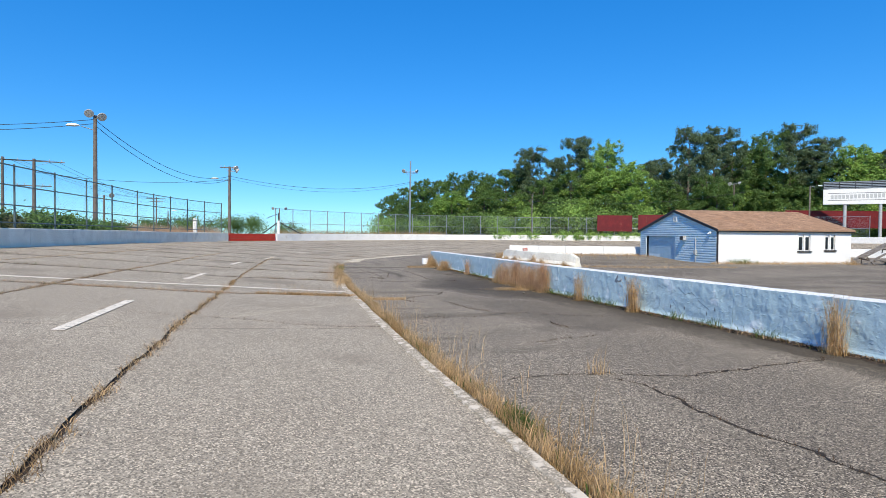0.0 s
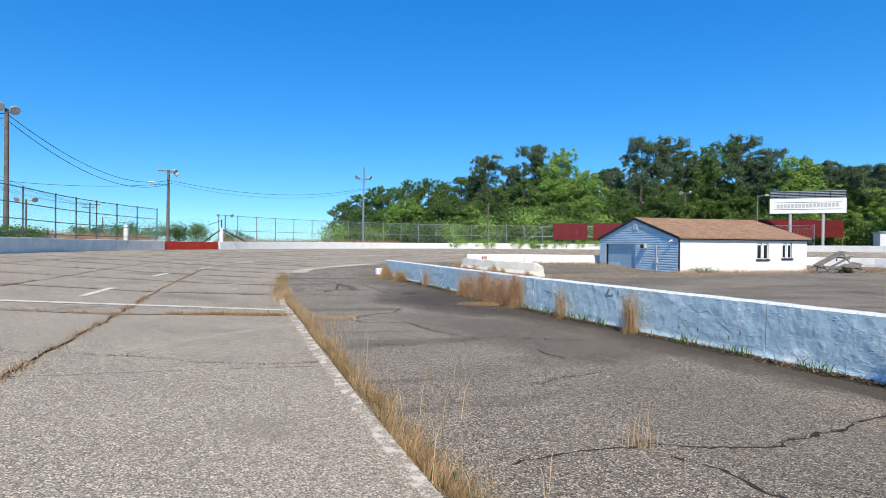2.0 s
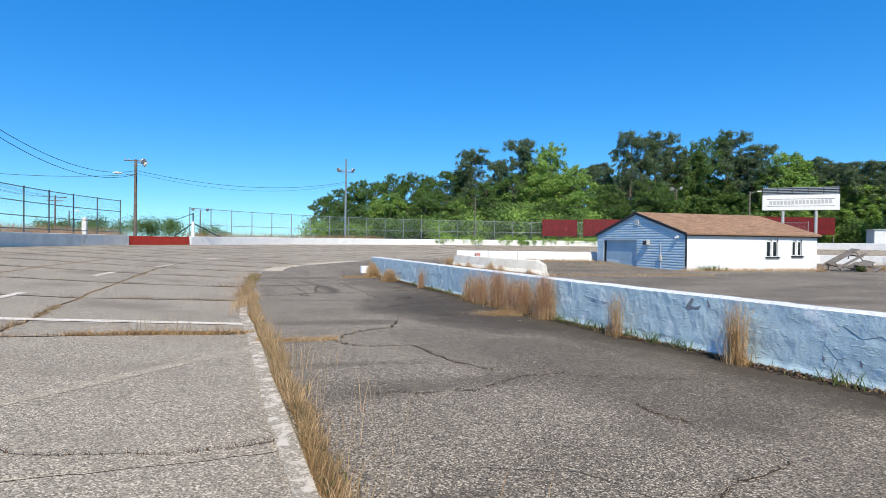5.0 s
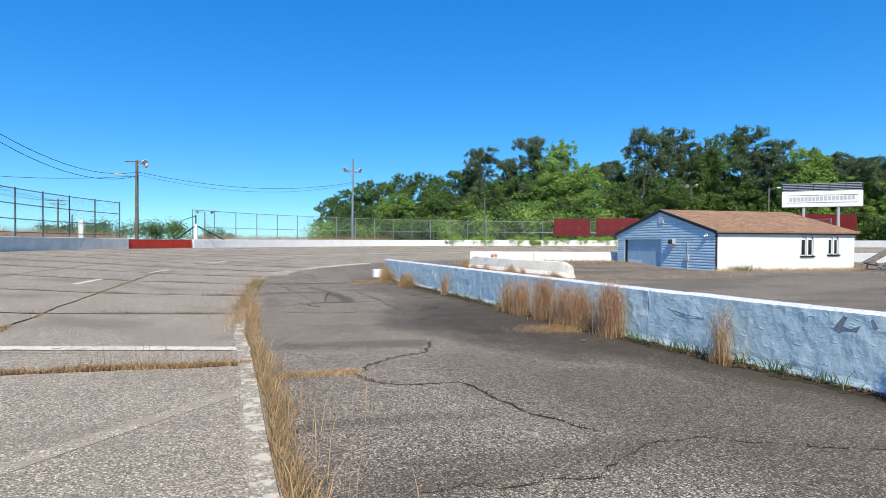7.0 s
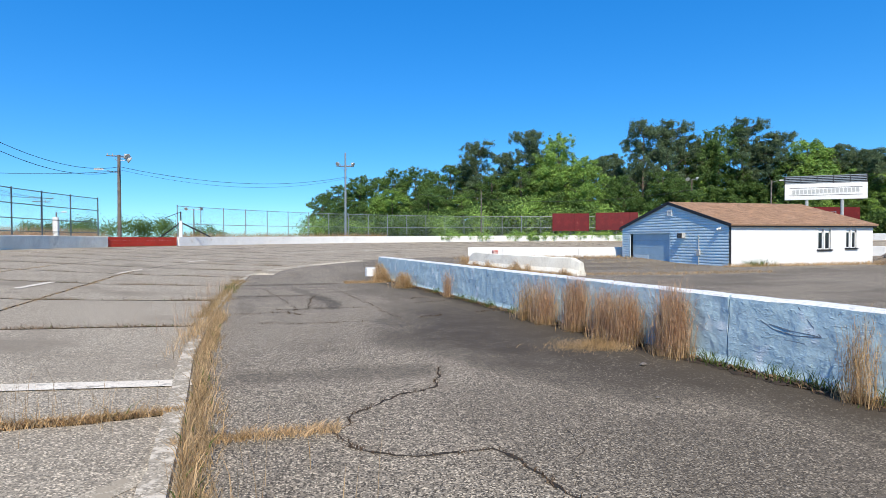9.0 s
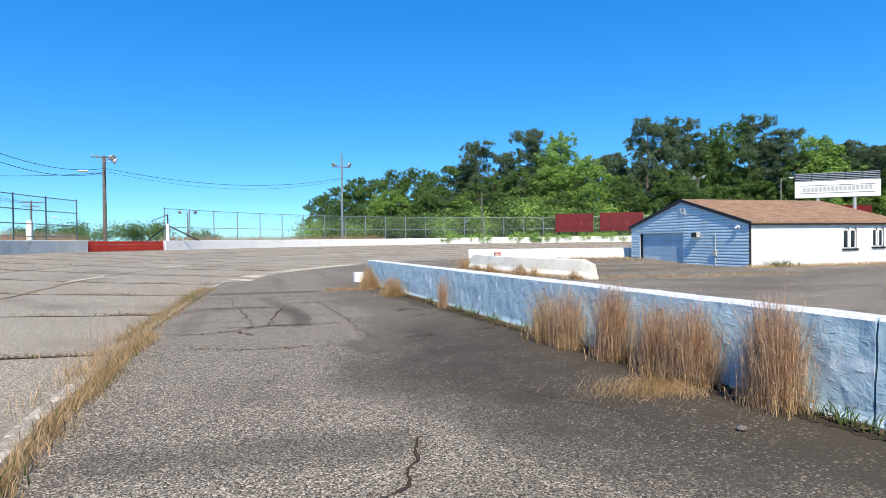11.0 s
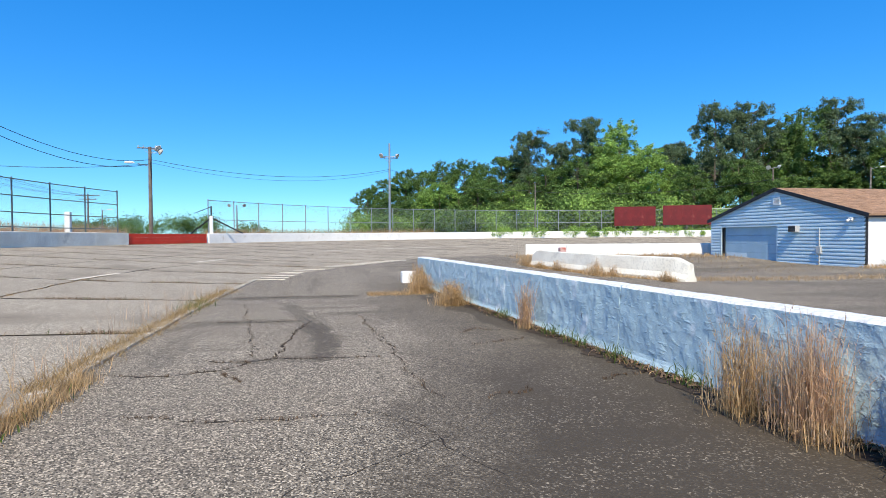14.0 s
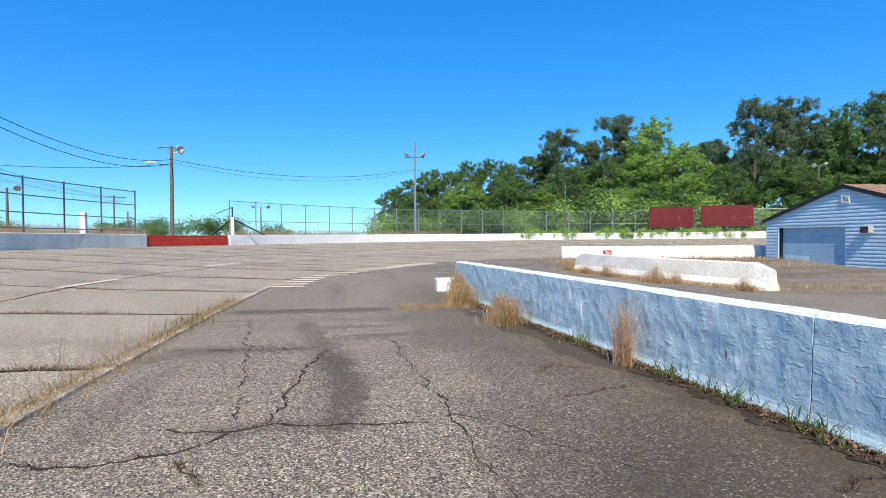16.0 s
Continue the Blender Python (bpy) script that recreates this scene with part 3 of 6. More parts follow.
# kerb strip along the inner edge
kerb_pts = [(kerb_x(y), y) for y in np.arange(-8, 36, 0.08)]
vs, fs = [], []
for i, (x, y) in enumerate(kerb_pts):
    w = float(np.interp(y, [5, 12], [0.066, 0.092])) + 0.012 * noise.noise(Vector((0, y * 2.5, 0))) + 0.008 * noise.noise(Vector((3, y * 11, 0)))
    x -= w + 0.008
    z = height(x, y) + 0.02 + 0.006 * noise.noise(Vector((5, y * 4, 0)))
    vs += [(x - w, y, z - 0.03), (x - w + 0.012, y, z), (x + w - 0.015, y, z + 0.004), (x + w, y, z - 0.04)]
for i in range(len(kerb_pts) - 1):
    for c in range(3):
        fs.append((i * 4 + c, i * 4 + c + 1, i * 4 + c + 5, i * 4 + c + 4))
tagged(new("kerb", mesh_of("kerb", vs, fs, M["kerb"])), "worn flush concrete edge strip with traces of white paint", "kerb", kind="structure")


# ---- pit wall ----
WALL_XY = [(9.9, -5.0), (8.62, 4.0), (7.87, 9.98), (7.0, 16.35), (6.48, 22.65), (6.2, 26.2), (5.62, 32.7)]
pit_wall = thing("wall_pit", "painted pit wall of lumpy concrete, pale blue face and white top", "wall", kind="structure")


def face_lump(x, y, h, seed):
    """How far the hand-patched face stands proud: broad waves, trowel lumps and a few sharp ridges."""
    ridge = max(0.0, 0.16 - abs(noise.noise(Vector((y * 2.1, h * 2.6, seed + 5))))) * 0.02
    return 0.012 * noise.noise(Vector((x * 2.2, y * 2.2, h * 2.6 + seed))) + 0.009 * noise.noise(Vector((y * 5, h * 6, seed))) + 0.0045 * noise.noise(Vector((y * 14, h * 13, seed))) - ridge


def wall_segment(a, b, seed):
    a, b = Vector(a), Vector(b)
    d = (b - a).normalized()
    q = Vector((d.y, -d.x))
    L = (b - a).length
    prof = [(-0.225, -0.1), (-0.22, 0.015), (-0.178, 0.075)] + [(-0.168 + 0.033 * t, 0.11 + 0.68 * t) for t in np.linspace(0, 1, 19)] + [(-0.115, 0.812), (0.0, 0.816), (0.115, 0.812)] + [(0.14, 0.79), (0.17, -0.1)]
    nl = max(4, int(L / 0.04))
    vs, fs, k = [], [], len(prof)
    for i in range(nl + 1):
        t = i / nl
        p = a + d * (0.006 + (L - 0.012) * t)
        z = height(p.x, p.y)
        for o, h in prof:
            lump = 0.0
            if 0 < h < 0.83:
                lump = face_lump(p.x, p.y, h, seed)
            vs.append((p.x + q.x * (o + lump), p.y + q.y * (o + lump), z + h + (lump * 0.4 if h > 0.7 else 0)))
    for i in range(nl):
        for c in range(k - 1):
            fs.append((i * k + c + 1, i * k + c, (i + 1) * k + c, (i + 1) * k + c + 1))
    fs += [tuple(range(k)), tuple(nl * k + c for c in range(k))[::-1]]
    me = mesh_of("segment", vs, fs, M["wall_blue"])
    me.materials.append(M["white"])
    for f in me.polygons:
        zc = sum(me.vertices[v].co.z for v in f.vertices) / len(f.vertices)
        if abs(f.normal.z) > 0.4 and zc > 0.7:
            f.material_index = 1
    return me


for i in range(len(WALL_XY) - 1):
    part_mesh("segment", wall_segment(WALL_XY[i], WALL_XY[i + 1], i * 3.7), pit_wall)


def short_barrier(pts, h, name, label):
    vs, fs = [], []
    prof = [(-0.30, -0.1), (-0.30, 0.12), (-0.2, 0.3), (-0.13, h - 0.03), (-0.1, h), (0.1, h), (0.13, h - 0.03), (0.2, 0.3), (0.3, 0.12), (0.3, -0.1)]
    k, n = len(prof), len(pts)
    for i, p in enumerate(pts):
        a, b = Vector(pts[max(0, i - 1)]), Vector(pts[min(n - 1, i + 1)])
        d = (b - a).normalized()
        q = Vector((d.y, -d.x))
        end = 0.75 if i in (0, n - 1) else 1.0
        for o, z in prof:
            vs.append((p[0] + q.x * o * (0.8 + 0.2 * end), p[1] + q.y * o * (0.8 + 0.2 * end), height(*p) + (z * end if z > 0 else z) + 0.01 * noise.noise(Vector((p[0] * 2, p[1] * 2, z * 3)))))
    for i in range(n - 1):
        for c in range(k - 1):
            fs.append((i * k + c + 1, i * k + c, (i + 1) * k + c, (i + 1) * k + c + 1))
    fs += [tuple(range(k)), tuple((n - 1) * k + c for c in range(k))[::-1]]
    return tagged(new(name, mesh_of(name, vs, fs, M["wall_warmed"])), label, "barrier")


short_barrier(dense([(12.55, 42.2), (12.9, 39.5), (13.3, 37.2), (14.1, 34.6), (14.6, 33.2)], 0.4), 0.78, "concrete_barrier", "stained white concrete barrier standing in the infield")
tall_wall("wall_infield", [(16.8, 55.6), (19.5, 54.6), (22, 53.8), (25.5, 52.8), (29, 52.1), (34, 51.8), (40, 51.3), (44.5, 49.5), (49, 46.8), (51.5, 43), (53, 39), (55, 33)], 0.8, 0.25, M["white"], "white painted low infield wall")

# ---- garage ----
GX0, GX1, GY0, GY1, GZ, EAVE, RIDGE = 28.3, 40.0, 39.4, 50.7, -0.26, 2.38, 4.02
garage = thing("garage", "low garage with pale siding gable and brown shingle roof", "garage")
gm = (GY0 + GY1) / 2
WINDOWS = [(35.28, 36.32, 0.74, 2.03), (37.64, 38.53, 0.82, 2.04)]
xs = [GX0 + 0.12] + [v for w in WINDOWS for v in w[:2]] + [GX1]
cells = [(xs[0], xs[1], GY0, GY0 + 0.2, GZ - 0.3, EAVE), (xs[2], xs[3], GY0, GY0 + 0.2, GZ - 0.3, EAVE), (xs[4], xs[5], GY0, GY0 + 0.2, GZ - 0.3, EAVE)]
for w in WINDOWS:
    cells += [(w[0], w[1], GY0, GY0 + 0.2, GZ - 0.3, w[2]), (w[0], w[1], GY0, GY0 + 0.2, w[3], EAVE)]
for c in cells:
    part("wall_section", boxes(c), M["white"], garage, "white painted block wall")
part("wall", boxes((GX0 + 0.12, GX1, GY1 - 0.2, GY1, GZ - 0.3, EAVE)), M["white"], garage)
part("wall", boxes((GX1 - 0.2, GX1, GY0 + 0.2, GY1 - 0.2, GZ - 0.3, EAVE)), M["white"], garage)
for x0, x1, z0, z1 in WINDOWS:
    w = part("window", boxes((x0 - 0.07, x1 + 0.07, GY0 - 0.03, GY0 + 0.05, z1, z1 + 0.08), (x0 - 0.07, x0, GY0 - 0.03, GY0 + 0.05, z0, z1),
                             (x1, x1 + 0.07, GY0 - 0.03, GY0 + 0.05, z0, z1), bev=0.006), M["white"], garage, "white framed double window with dark panes")
    xm = (x0 + x1) / 2
    part("mullion", boxes((xm - 0.06, xm + 0.06, GY0 - 0.02, GY0 + 0.06, z0, z1)), M["white"], w)
    # Sill coloured black: the shade at the window's foot is in the colour
    part("sill", boxes((x0 - 0.1, x1 + 0.1, GY0 - 0.1, GY0 + 0.05, z0 - 0.1, z0), bev=0.01), M["black"], w, "window sill coloured dark for its shade")
    for a, b in ((x0, xm - 0.06), (xm + 0.06, x1)):
        part("pane", boxes((a, b, GY0 + 0.08, GY0 + 0.1, z0, z1)), M["glass"], w)
        part("sash", boxes((a, a + 0.06, GY0 + 0.03, GY0 + 0.08, z0, z1), (b - 0.06, b, GY0 + 0.03, GY0 + 0.08, z0, z1), (a, b, GY0 + 0.03, GY0 + 0.08, z0, z0 + 0.06), (a, b, GY0 + 0.03, GY0 + 0.08, z1 - 0.2, z1)), M["white"], w)
# roof: two slopes of shingle courses over a deck
slope = math.atan2(RIDGE - EAVE, gm - GY0)
run = math.hypot(RIDGE - EAVE, gm - GY0) + 0.3
for side in (0, 1):
    bm = bmesh.new()
    box(bm, GX0 - 0.12, GX1 + 0.15, 0, run, -0.1, 0.0)
    ob = part("roof", bm, M["shingle"], garage, "brown asphalt shingle roof slope")
    ob.matrix_basis = (Matrix.Translation((0, gm, RIDGE + 0.06)) @ Matrix.Rotation(math.pi * side, 4, 'Z') @ Matrix.Rotation(-slope, 4, 'X')) if side == 0 else \
        (Matrix.Translation((GX0 + GX1 + 0.03, gm, RIDGE + 0.06)) @ Matrix.Rotation(math.pi, 4, 'Z') @ Matrix.Rotation(-slope, 4, 'X'))
    rnd = random.Random(4 + side)
    vs, fs = [], []
    step = 0.15
    for c in range(int(run / step)):
        x = GX0 - 0.12 - rnd.uniform(0, 0.3)
        while x < GX1 + 0.14:
            x1 = min(x + rnd.uniform(0.26, 0.36), GX1 + 0.16)
            xa = max(x, GX0 - 0.13)
            if x1 > xa + 0.02:
                y0, y1 = c * step, c * step + step + 0.02
                z1 = 0.012 + rnd.uniform(0, 0.008)
                b0 = len(vs)
                vs += [(xa, y0, 0.003), (x1, y0, 0.003), (x1, y1, z1), (xa, y1, z1), (xa, y1, 0.0), (x1, y1, 0.0)]
                fs += [(b0, b0 + 1, b0 + 2, b0 + 3), (b0 + 3, b0 + 2, b0 + 5, b0 + 4)]
            x = x1 + 0.004
    me = mesh_of("shingles", vs, fs, M["shingle_tab"])
    sh = part_mesh("shingles", me, ob)
    tagged(sh, kind="stuff")
# gable boards round the door
DY0, DY1, DZ1 = 44.95, 49.65, 1.86
board_h = 0.19
gable = part("gable", boxes((GX0 + 0.04, GX0 + 0.12, GY0, DY0, GZ - 0.2, EAVE), (GX0 + 0.04, GX0 + 0.12, DY1, GY1, GZ - 0.2, EAVE), (GX0 + 0.04, GX0 + 0.12, DY0, DY1, DZ1, EAVE)), M["siding"], garage, "pale vinyl siding gable wall")
bm = bmesh.new()
tri = [(GY0, EAVE), (GY1, EAVE), (gm, RIDGE - 0.08)]
va = [bm.verts.new((GX0 + 0.04, y, z)) for y, z in tri]
vb = [bm.verts.new((GX0 + 0.12, y, z)) for y, z in tri]
bm.faces.new(va)
bm.faces.new(vb[::-1])
for i in range(3):
    bm.faces.new((va[i], vb[i], vb[(i + 1) % 3], va[(i + 1) % 3]))
part("gable_head", bm, M["siding"], garage)


def siding_board(y0, y1, y2, y3, z0, z1):
    bm = bmesh.new()
    x = GX0 + 0.04
    a = [bm.verts.new(v) for v in ((x - 0.075, y0, z0), (x - 0.075, y1, z0), (x - 0.072, y1, z0 + 0.085), (x - 0.072, y0, z0 + 0.085), (x - 0.002, y2, z1), (x - 0.002, y3, z1), (x, y0, z0), (x, y1, z0))]
    for f in ((0, 3, 2, 1), (3, 4, 5, 2), (0, 1, 7, 6)):
        bm.faces.new([a[i] for i in f])
    return bm


z = GZ
while z < RIDGE - 0.2:
    z1 = min(z + board_h, RIDGE - 0.1)

    def half_at(q):
        return (GY1 - GY0) / 2 if q <= EAVE else max(0.05, (GY1 - GY0) / 2 * (RIDGE - 0.08 - q) / (RIDGE - 0.08 - EAVE))
    h0, h1 = half_at(z), half_at(z1)
    if z < DZ1 - 0.02:
        spans = [(GY0, DY0 - 0.08, GY0, DY0 - 0.08), (DY1 + 0.08, GY1, DY1 + 0.08, GY1)]
    else:
        spans = [(gm - h0, gm + h0, gm - h1, gm + h1)]
    for a, b, c, d in spans:
        part("board", siding_board(a, b, c, d, z, z1), M["siding"], gable)
    z = z1
door = part("door", boxes(*[(GX0 + 0.16, GX0 + 0.2, DY0, DY1, GZ + i * 0.53, GZ + 0.525 + i * 0.53) for i in range(4)], bev=0.008), M["door_blue"], garage, "closed pale blue overhead garage door")
part("patch", boxes((GX0 + 0.145, GX0 + 0.158, DY0 + 2.6, DY0 + 4.4, GZ + 0.1, GZ + 0.5)), M["siding"], door, "paler patch low on the door")
part("door_frame", boxes((GX0 - 0.02, GX0 + 0.2, DY0 - 0.08, DY0, GZ, DZ1 + 0.08), (GX0 - 0.02, GX0 + 0.2, DY1, DY1 + 0.08, GZ, DZ1 + 0.08), (GX0 - 0.02, GX0 + 0.2, DY0, DY1, DZ1, DZ1 + 0.08)), M["siding"], garage)
for sgn in (-1, 1):
    a, b = Vector((GX0 - 0.1, gm, RIDGE + 0.03)), Vector((GX0 - 0.1, gm + sgn * ((GY1 - GY0) / 2 + 0.28), EAVE - 0.05))
    q = (b - a)
    bm = bmesh.new()
    box(bm, -0.03, 0.03, 0, q.length, -0.2, 0.0)
    ob = part("rake_trim", bm, M["black"], garage, "black roof edge trim")
    ob.matrix_basis = Matrix.Translation(a + Vector((0, 0, 0.04))) @ Matrix.Rotation(math.atan2(q.z, q.y) if sgn > 0 else math.pi - math.atan2(q.z, -q.y) + math.pi, 4, 'X') @ (Matrix.Identity(4) if sgn > 0 else Matrix.Rotation(math.pi, 4, 'Z') )
part("fascia", boxes((GX0 - 0.1, GX1 + 0.13, GY0 - 0.2, GY0 - 0.16, EAVE - 0.2, EAVE - 0.04)), M["black"], garage, "dark eaves board")
# Solid black strip painted in for the dark inside the open gap
part("door_gap_strip", boxes((GX0 + 0.1, GX0 + 0.155, DY1 - 0.16, DY1, GZ, DZ1)), M["black"], garage, "black strip for the dark of the gap at the door's edge")
part("corner_trim", boxes((GX0 + 0.0, GX0 + 0.12, GY0 - 0.02, GY0 + 0.1, GZ - 0.1, EAVE)), M["black"], garage, "dark corner trim")
vent = part("vent", boxes((GX0 - 0.09, GX0 + 0.02, 44.65, 45.15, 3.08, 3.14), (GX0 - 0.09, GX0 + 0.02, 44.65, 45.15, 3.44, 3.5), (GX0 - 0.09, GX0 + 0.02, 44.65, 44.71, 3.14, 3.44), (GX0 - 0.09, GX0 + 0.02, 45.09, 45.15, 3.14, 3.44)), M["white"], garage, "small white louvred gable vent")
for i in range(5):
    part("louvre", boxes((GX0 - 0.085, GX0 + 0.02, 44.71, 45.09, 3.16 + i * 0.058, 3.19 + i * 0.058)), M["white"], vent)
ac = part("air_conditioner", boxes((GX0 - 0.3, GX0 + 0.02, 43.3, 43.82, 1.5, 1.86), bev=0.03), M["lamp"], garage, "grey window air conditioner box")
part("grille", boxes(*[(GX0 - 0.312, GX0 - 0.3, 43.33, 43.79, 1.53 + i * 0.052, 1.575 + i * 0.052) for i in range(6)]), M["black"], ac)
part("conduit", rods(((GX0 - 0.05, 42.0, GZ), (GX0 - 0.05, 42.0, 1.7), 0.03)), M["lamp"], garage, "grey electrical conduit")
part("meter_box", boxes((GX0 - 0.14, GX0 - 0.02, 41.85, 42.15, 0.35, 0.75), bev=0.02), M["lamp"], garage, "grey meter box")
lampb = part("wall_lamp", boxes((GX0 - 0.12, GX0, 40.0, 40.25, 2.1, 2.2), bev=0.02), M["white"], garage, "small white floodlight under the eaves")
part("bulb", rods(((GX0 - 0.1, 40.05, 2.1), (GX0 - 0.2, 40.0, 2.02), 0.05, 0.07), ((GX0 - 0.1, 40.2, 2.1), (GX0 - 0.2, 40.25, 2.02), 0.05, 0.07)), M["white"], lampb)

# ---- trees ----
def leaf_cloud(rnd, centres, per, size, flat=0.8, fuzz=0.42):
    """Many small leaf faces scattered round the centres (x, y, z, radius), thick inside and thinning outwards."""
    vs, fs = [], []
    for cx, cy, cz, r in centres:
        for _ in range(int(per * (r ** 1.7)) + 4):
            o = Vector((rnd.gauss(0, 1), rnd.gauss(0, 1), rnd.gauss(0, 1)))
            p = Vector((cx, cy, cz)) + Vector((o.x, o.y, o.z * flat)) * r * fuzz
            s = size * rnd.uniform(0.5, 1.5)
            nrm = (o * 0.5 + Vector((rnd.gauss(0, .7), rnd.gauss(0, .7), rnd.gauss(0, .7) + 0.4))).normalized()
            u = nrm.orthogonal().normalized()
            w = nrm.cross(u)
            a = rnd.random() * 6.28
            u, w = u * math.cos(a) + w * math.sin(a), w * math.cos(a) - u * math.sin(a)
            b = len(vs)
            vs += [p - u * s * 1.2, p + u * s * 0.7 + w * s * 0.65, p + u * s * 0.7 - w * s * 0.65]
            fs.append((b, b + 1, b + 2))
    return vs, fs


def limb_mesh(name, limbs, mat):
    bm = bmesh.new()
    for a, b, r0, r1 in limbs:
        rod(bm, a, b, r0, r1, 6)
    me = bpy.data.meshes.new(name)
    bm.to_mesh(me)
    bm.free()
    me.materials.append(mat)
    return me


def tree(seed, kind, h=20.0):
    rnd = random.Random(seed)
    limbs, clumps = [], []
    lean = Vector((rnd.uniform(-.04, .04), rnd.uniform(-.04, .04), 1)) * h
    r0 = 0.011 * h + 0.06
    segs = 5
    for i in range(segs):
        t0, t1 = i / segs, (i + 1) / segs
        limbs.append((lean * t0, lean * t1 * (0.96 if i == segs - 1 else 1), r0 * (1 - t0 * 0.85), r0 * (1 - t1 * 0.85)))
    if kind == "pine":
        # a long trunk, then irregular boughs that reach out and up, each a spray of needle tufts
        n = 22
        for i in range(n):
            t = 0.4 + 0.55 * (i / n) ** 0.85 + rnd.uniform(-.03, .03)
            reach = math.sin(math.pi * min(0.95, max(0.05, (t - 0.2) / 0.86))) ** 0.6
            spread = h * 0.2 * reach * rnd.choice((0.35, 0.65, 0.9, 1.1))
            a = i * 2.4 + rnd.uniform(-.6, .6)
            p = lean * min(t, 0.97)
            e = p + Vector((math.cos(a) * spread, math.sin(a) * spread, spread * rnd.uniform(0.1, 0.75)))
            limbs.append((p, e, 0.08, 0.02))
            for _ in range(2 + int(spread * 0.8)):
                m = p.lerp(e, 0.35 + 0.7 * rnd.random())
                m += Vector((rnd.gauss(0, .5), rnd.gauss(0, .5), rnd.gauss(0.2, .4)))
                limbs.append((p.lerp(e, 0.4), m, 0.03, 0.012))
                for _ in range(4):
                    clumps.append((m.x + rnd.gauss(0, .5), m.y + rnd.gauss(0, .5), min(m.z + rnd.gauss(0.1, .4), h * 0.97), rnd.uniform(0.35, 0.75)))
        for k in range(8):
            clumps.append((lean.x + rnd.gauss(0, .6), lean.y + rnd.gauss(0, .6), lean.z * (0.9 + 0.09 * k / 7), rnd.uniform(0.4, 0.8)))
        vs, fs = leaf_cloud(rnd, clumps, 165, 0.12, 0.9, 0.42)
        mat = M["pine"]
    else:
        # boughs all over a ragged crown, each one a bunch of short leafy sprays
        n = 72
        for i in range(n):
            t = 0.08 + 0.88 * (i + rnd.random()) / n
            prof = math.sin(math.pi * min(1, max(0.0, (t - 0.06) / 0.98))) ** 0.7
            a = rnd.random() * 6.28
            spread = h * (0.25 if kind == "broad" else 0.29 * (1.25 - t * 0.75)) * prof * rnd.uniform(0.35, 1.12)
            e = lean * t + Vector((math.cos(a) * spread, math.sin(a) * spread, 0))
            if i % 3 == 0:
                limbs.append((lean * (t * 0.8), e, 0.07, 0.015))
            for _ in range(6):
                clumps.append((e.x + rnd.gauss(0, .6), e.y + rnd.gauss(0, .6), e.z + rnd.gauss(0, .55), rnd.uniform(0.4, 0.85) * (1.0 if t < 0.85 else 0.75)))
        for k in range(5):
            clumps.append((lean.x + rnd.gauss(0, .4), lean.y + rnd.gauss(0, .4), lean.z * (0.92 + 0.07 * k / 4), rnd.uniform(0.35, 0.6)))
        vs, fs = leaf_cloud(rnd, clumps, 130, 0.14, 1.1, 0.42)
        mat = M["leaf" if kind == "broad" else "leaf_light"]
    names = {"pine": "tall dark green loblolly pine behind the track fence", "broad": "dense green broadleaf tree behind the track fence", "light": "bright spring green broadleaf tree behind the track fence"}
    t = thing(kind + "_tree" if kind == "pine" else "broadleaf_tree", names[kind], "tree", "trees behind the fence")
    part_mesh("trunk", limb_mesh("trunk", limbs, M["bark"]), t, "brown bark trunk with limbs")
    part_mesh("crown", mesh_of("crown", vs, fs, mat), t, "leafy crown with gaps")
    return t


PINES = [
    (37.2, 111.0, 19.7),
    (35.3, 114.7, 16.0),
    (46.4, 108.6, 21.9),
    (44.4, 114.8, 18.6),
    (60.2, 105.1, 16.9),
    (63.9, 107.6, 18.0),
    (62.7, 96.6, 22.0),
    (67.7, 95.6, 22.3),
    (72.9, 98.0, 20.4),
    (77.8, 89.0, 22.0),
    (83.0, 88.4, 19.6),
    (84.2, 92.7, 18.1),
    (85.3, 77.4, 16.1),
    (89.3, 75.9, 15.3),
    (89.6, 70.8, 13.3),
    (91.4, 66.8, 13.1),
    (94.2, 62.8, 11.9),
    (79.6, 99.2, 19.0),
    (91.3, 85.6, 16.6),
    (57.8, 112.1, 15.9),
    (97.1, 58.2, 11.0),
]
BROAD = [
    (9.3, 118.5, 10.1),
    (12.6, 121.2, 12.0),
    (15.8, 118.9, 13.7),
    (20.0, 122.3, 13.8),
    (22.4, 116.8, 14.8),
    (26.8, 118.0, 15.4),
    (31.0, 120.1, 15.2),
    (32.8, 114.4, 15.4),
    (74.9, 92.7, 21.2),
    (71.1, 91.9, 18.1),
    (84.5, 85.5, 15.6),
    (43.1, 104.6, 14.7),
    (38.2, 106.4, 12.8),
    (59.2, 96.4, 12.2),
    (64.2, 92.0, 13.1),
    (73.4, 86.2, 13.1),
    (77.0, 82.9, 11.9),
    (84.4, 73.9, 11.0),
    (27.6, 109.6, 11.1),
]
LIGHT = [
    (50.8, 104.4, 20.4),
    (53.4, 100.9, 15.8),
    (48.3, 104.5, 16.5),
    (84.3, 82.9, 17.6),
    (87.9, 83.4, 16.5),
    (54.1, 98.3, 11.0),
    (18.9, 111.4, 10.0),
    (33.0, 106.0, 9.2),
    (68.8, 88.6, 11.9),
]
stock = {k: [tree(i * 7 + j, k) for i in range(4)] for j, k in enumerate(("pine", "broad", "light"))}
used = set()
rnd = random.Random(11)


